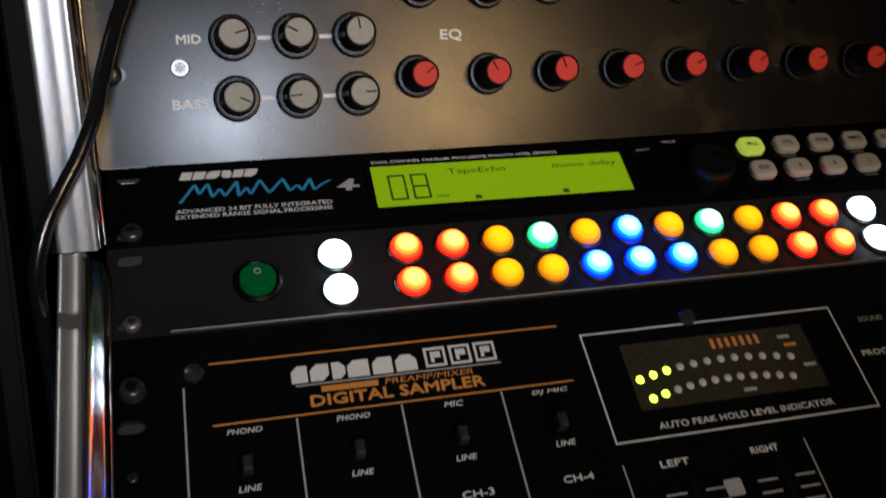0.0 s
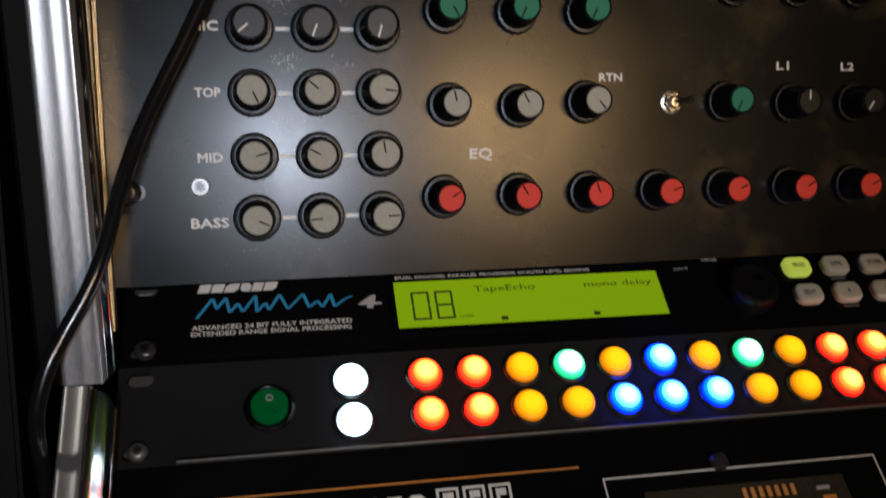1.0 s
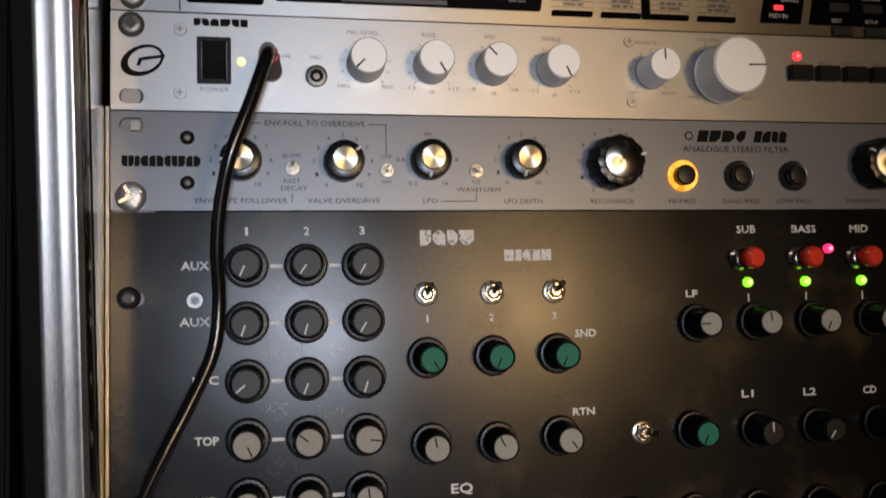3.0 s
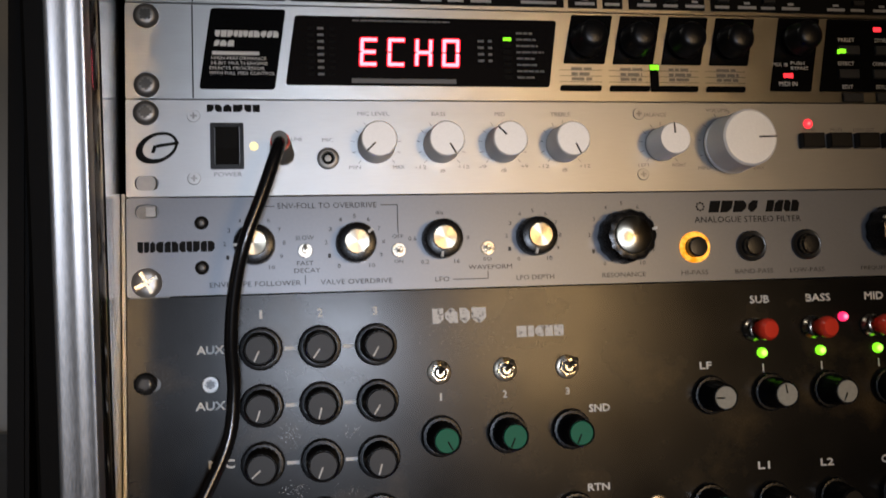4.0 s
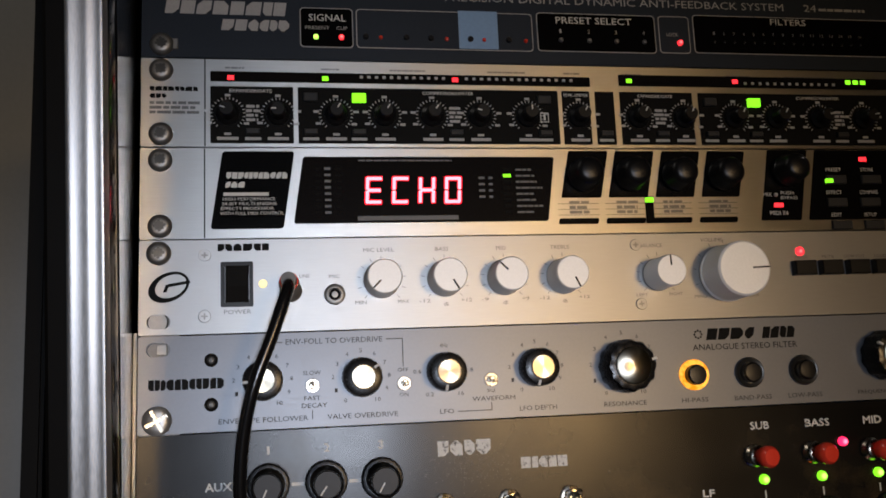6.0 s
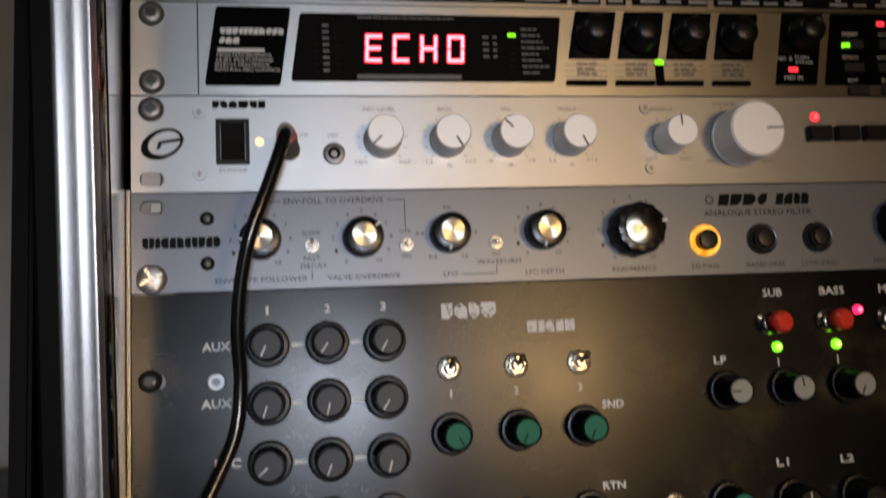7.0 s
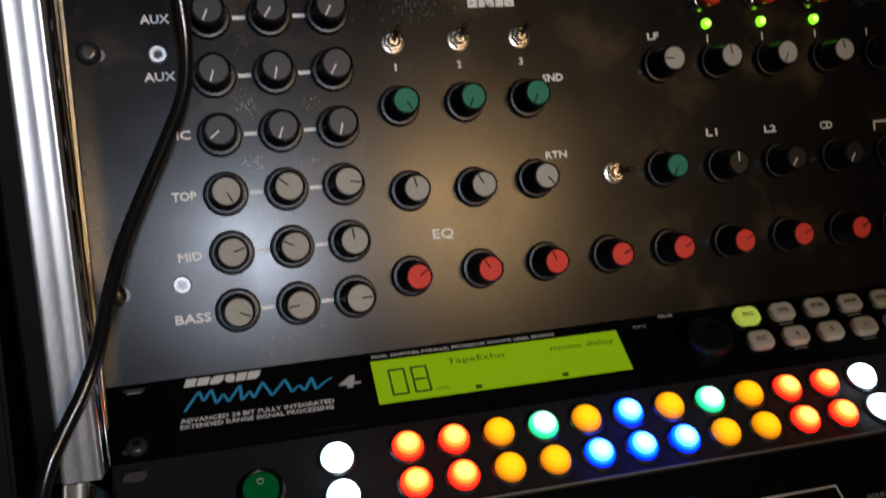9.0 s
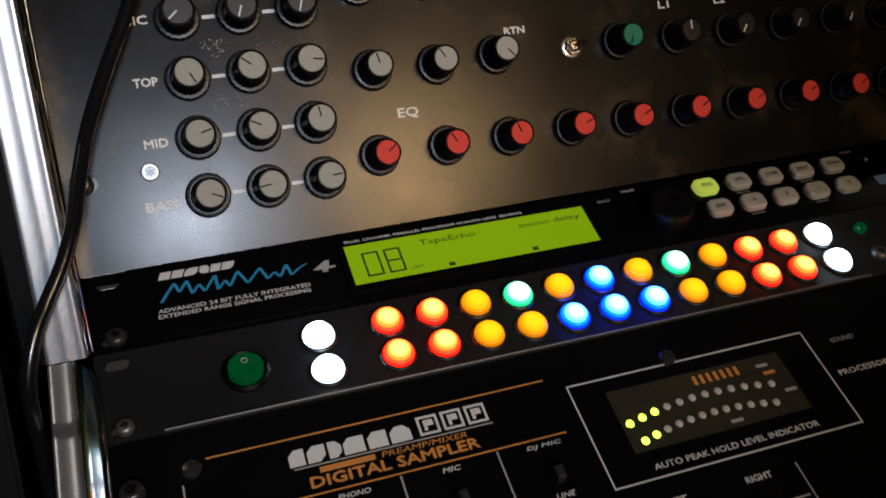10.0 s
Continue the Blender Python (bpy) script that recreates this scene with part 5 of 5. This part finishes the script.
for string, u, low in (("PHONO", 49, "LINE"), ("PHONO", 90, "LINE"), ("MIC", 130, "LINE"), ("DJ MIC", 170.6, "LINE")):
    w = 2.6 * len(string)
    words(string, u - w / 2, S(134.6), w, 2.2, WHITEINK, d, slant=0.2, weight=0.06)
    words(low, u - 4, S(157.2), 8.4, 2.2, WHITEINK, d, slant=0.2, weight=0.06)
    sl = part("slide_switch", pierced(rounded(u - 3.6, S(153), u + 3.6, S(137.5), 0.5, 2), [rounded(u - 2.0, S(151.6), u + 2.0, S(139), 0.3, 2)], 0, 0.6), GLOSSBLACK, d)
    part("lever", slab(u - 1.8, S(151.0), u + 1.8, S(145.2), 0.0, 6.0, 0.8), CAPBLACK, sl)
for string, u in (("CH-1", 50), ("CH-2", 90.6), ("CH-3", 131.4), ("CH-4", 171.6), ("LEFT", 212.4), ("RIGHT", 252.6)):
    words(string, u - 6.2, S(172.0), 12.4, 2.7, WHITEINK, d, weight=0.1)
for u in (222, 262):
    sl = part("fader_slot", slab(u - 1.2 - 5, S(250), u + 1.2 - 5, S(176), 0, 0.15, 0.02), BLACKINK, d)
    for k in range(8):
        bar(u - 18, S(183.6 + k * 5), u - 9, S(182.8 + k * 5), DIMINK, d, "fader_mark")
        bar(u - 1, S(183.6 + k * 5), u + 8, S(182.8 + k * 5), DIMINK, d, "fader_mark")
part("stereo_badge", prism(rounded(229.4, S(187.4), 237, S(180.6), 0.8, 3), 0, 0.2), DIMINK, d)
frame_line(190.9, S(160.0), 314.1, S(109.4), 0.75, WHITEINK, d, "meter_border")
win = part("meter_window", prism(rounded(206.6, S(147.4), 295.4, S(116.8), 0.6, 2), 0, 0.35), surface("smoked_meter_window", (0.034, 0.030, 0.020), 0.16, 0, 300, 0.3, 0.0), d, "smoked level meter window")
for i in range(12):
    x = (i - 6.2) / 6.0
    for row, (uu, ss) in enumerate(((210.5 + 6.64 * i, 128.9 + 4.6 * x * x), (213.4 + 6.08 * i, 138.0 + 4.6 * x * x))):
        lit = i < (3 if row == 0 else 2)
        shared("meter_led", ("meterled",), lambda: lathe([(1.7, 0), (1.7, 0.35), (1.35, 0.65), (0.6, 0.8), (0, 0.85)], 14), METERLIT if lit else LEDOFF, d, "", (uu, S(ss), 0.35))
for k in range(7):
    bar(248.6 + k * 3.6, S(123.6), 250.4 + k * 3.6, S(119.0), ORANGEINK, d, "meter_print", 0.42)
for a, s_, ink in ((281.5, 121.8, DIMINK), (283, 126, ORANGEINK), (288, 136.5, DIMINK), (255, 144.4, DIMINK)):
    bar(a, S(s_ + 0.8), a + 6, S(s_ - 0.8), ink, d, "meter_print", 0.42)
words("AUTO PEAK HOLD LEVEL INDICATOR", 211.6, S(156.2), 82, 2.7, WHITEINK, d, weight=0.06)
words("PROCESSOR", 319, S(136), 28, 2.7, WHITEINK, d, weight=0.06)
words("SOUND", 326, S(119), 13, 2.4, DIMINK, d)
for u, s_ in ((31.8, 107.2), (242.6, 106.9)):
    part("panel_screw", lathe([(4.0, 0), (4.0, 1.4), (3.0, 2.8), (1.2, 3.3), (0, 3.4)], 20), BLACKSCREW, d, "", (u, S(s_), 0), smooth=True)
rack_bolt(9.4, S(111.8), d, BLACKSCREW, 25, 5.2, 5.0)
for s_ in (146, 232):
    cross_screw(9, S(s_), 2.0, d, BLACKSCREW, h=1.0)

# ---- microphone cable ----


def tube(points, r, seg=12, steps=8):
    """A round cord along a smooth curve through the points."""
    pts = [Vector(p) for p in points]
    line = []
    for i in range(len(pts) - 1):
        p0, p1, p2, p3 = pts[max(i - 1, 0)], pts[i], pts[i + 1], pts[min(i + 2, len(pts) - 1)]
        for k in range(steps):
            t = k / steps
            line.append(0.5 * ((2 * p1) + (p2 - p0) * t + (2 * p0 - 5 * p1 + 4 * p2 - p3) * t * t + (3 * p1 - p0 - 3 * p2 + p3) * t ** 3))
    line.append(pts[-1])
    bm = bmesh.new()
    rings = []
    for i, p in enumerate(line):
        tan_ = (line[min(i + 1, len(line) - 1)] - line[max(i - 1, 0)]).normalized()
        side = tan_.cross(Vector((0, 1, 0.2))).normalized()
        up_ = side.cross(tan_)
        rings.append([bm.verts.new((p + r * (side * cos(tau * k / seg) + up_ * sin(tau * k / seg))) * MM) for k in range(seg)])
    for a, b in zip(rings, rings[1:]):
        for k in range(seg):
            bm.faces.new((a[k], a[(k + 1) % seg], b[(k + 1) % seg], b[k]))
    bm.faces.new(rings[0][::-1]), bm.faces.new(rings[-1])
    bmesh.ops.recalc_face_normals(bm, faces=bm.faces)
    return bm


cab = new("microphone_cable")
tagged(cab, "black microphone cable plugged into the silver preamplifier, hanging down", "cable")
cord = [(67.6, -24, 63.0), (67.8, -34, 62.4), (66.4, -38.5, 57.0), (60.5, -40, 40), (53.0, -40, 20), (48.4, -37, 0), (46.6, -34, -20), (47.2, -31, -40), (44.8, -31, -60), (36.1, -34, -80), (25.9, -38, -100), (16.8, -44, -120),
        (10.6, -51, -139), (7.0, -56, -153), (4.0, -59, -162), (-0.6, -61, -172), (-7.0, -63, -183), (-11.8, -65, -192), (-15.6, -66, -203), (-17.4, -65, -213), (-18.0, -60, -224), (-18.4, -54, -236), (-18.6, -50, -260), (-18.6, -56, -320), (-20, -60, -420), (-20, -60, -520)]
part("cord", tube(cord, 2.75), RUBBER, cab, "", smooth=True)
plug = part("plug", lathe([(5.0, 2.0), (5.0, 3.4), (4.6, 4.0), (4.6, 16.5), (4.0, 18), (3.4, 25), (0, 25)], 24), ZINC, cab, "grey metal jack plug", smooth=True)
PLUG = UPPER @ Matrix.Translation(Vector((68.9, 63.4, 0)) * MM) @ pose(0, 0, 0, -6.5, -3)
plug.matrix_local = PLUG
band = part("red_band", lathe([(4.2, 18.4), (4.2, 21), (0, 21)], 24), REDPLASTIC, cab, "red identification band")
band.matrix_local = PLUG

# ---- what stands beside the case ----
side = new("equipment_stand")
side.location = (-0.35, 0.5, -0.9)
tagged(side, "black boxy equipment stand in shadow beside the case", "stand")
SB = Matrix.Translation((0.35, -0.5, 0.9))
for nm, lo, hi in (("cabinet", (-0.75, 0.30, -1.05), (-0.10, 0.75, -0.150)), ("top_ledge", (-0.76, 0.29, -0.149), (-0.09, 0.76, -0.138))):
    o = world_box(nm, lo, hi, LAMINATE if nm == "cabinet" else CAPBLACK, side, 0.003)
    o.matrix_parent_inverse = SB
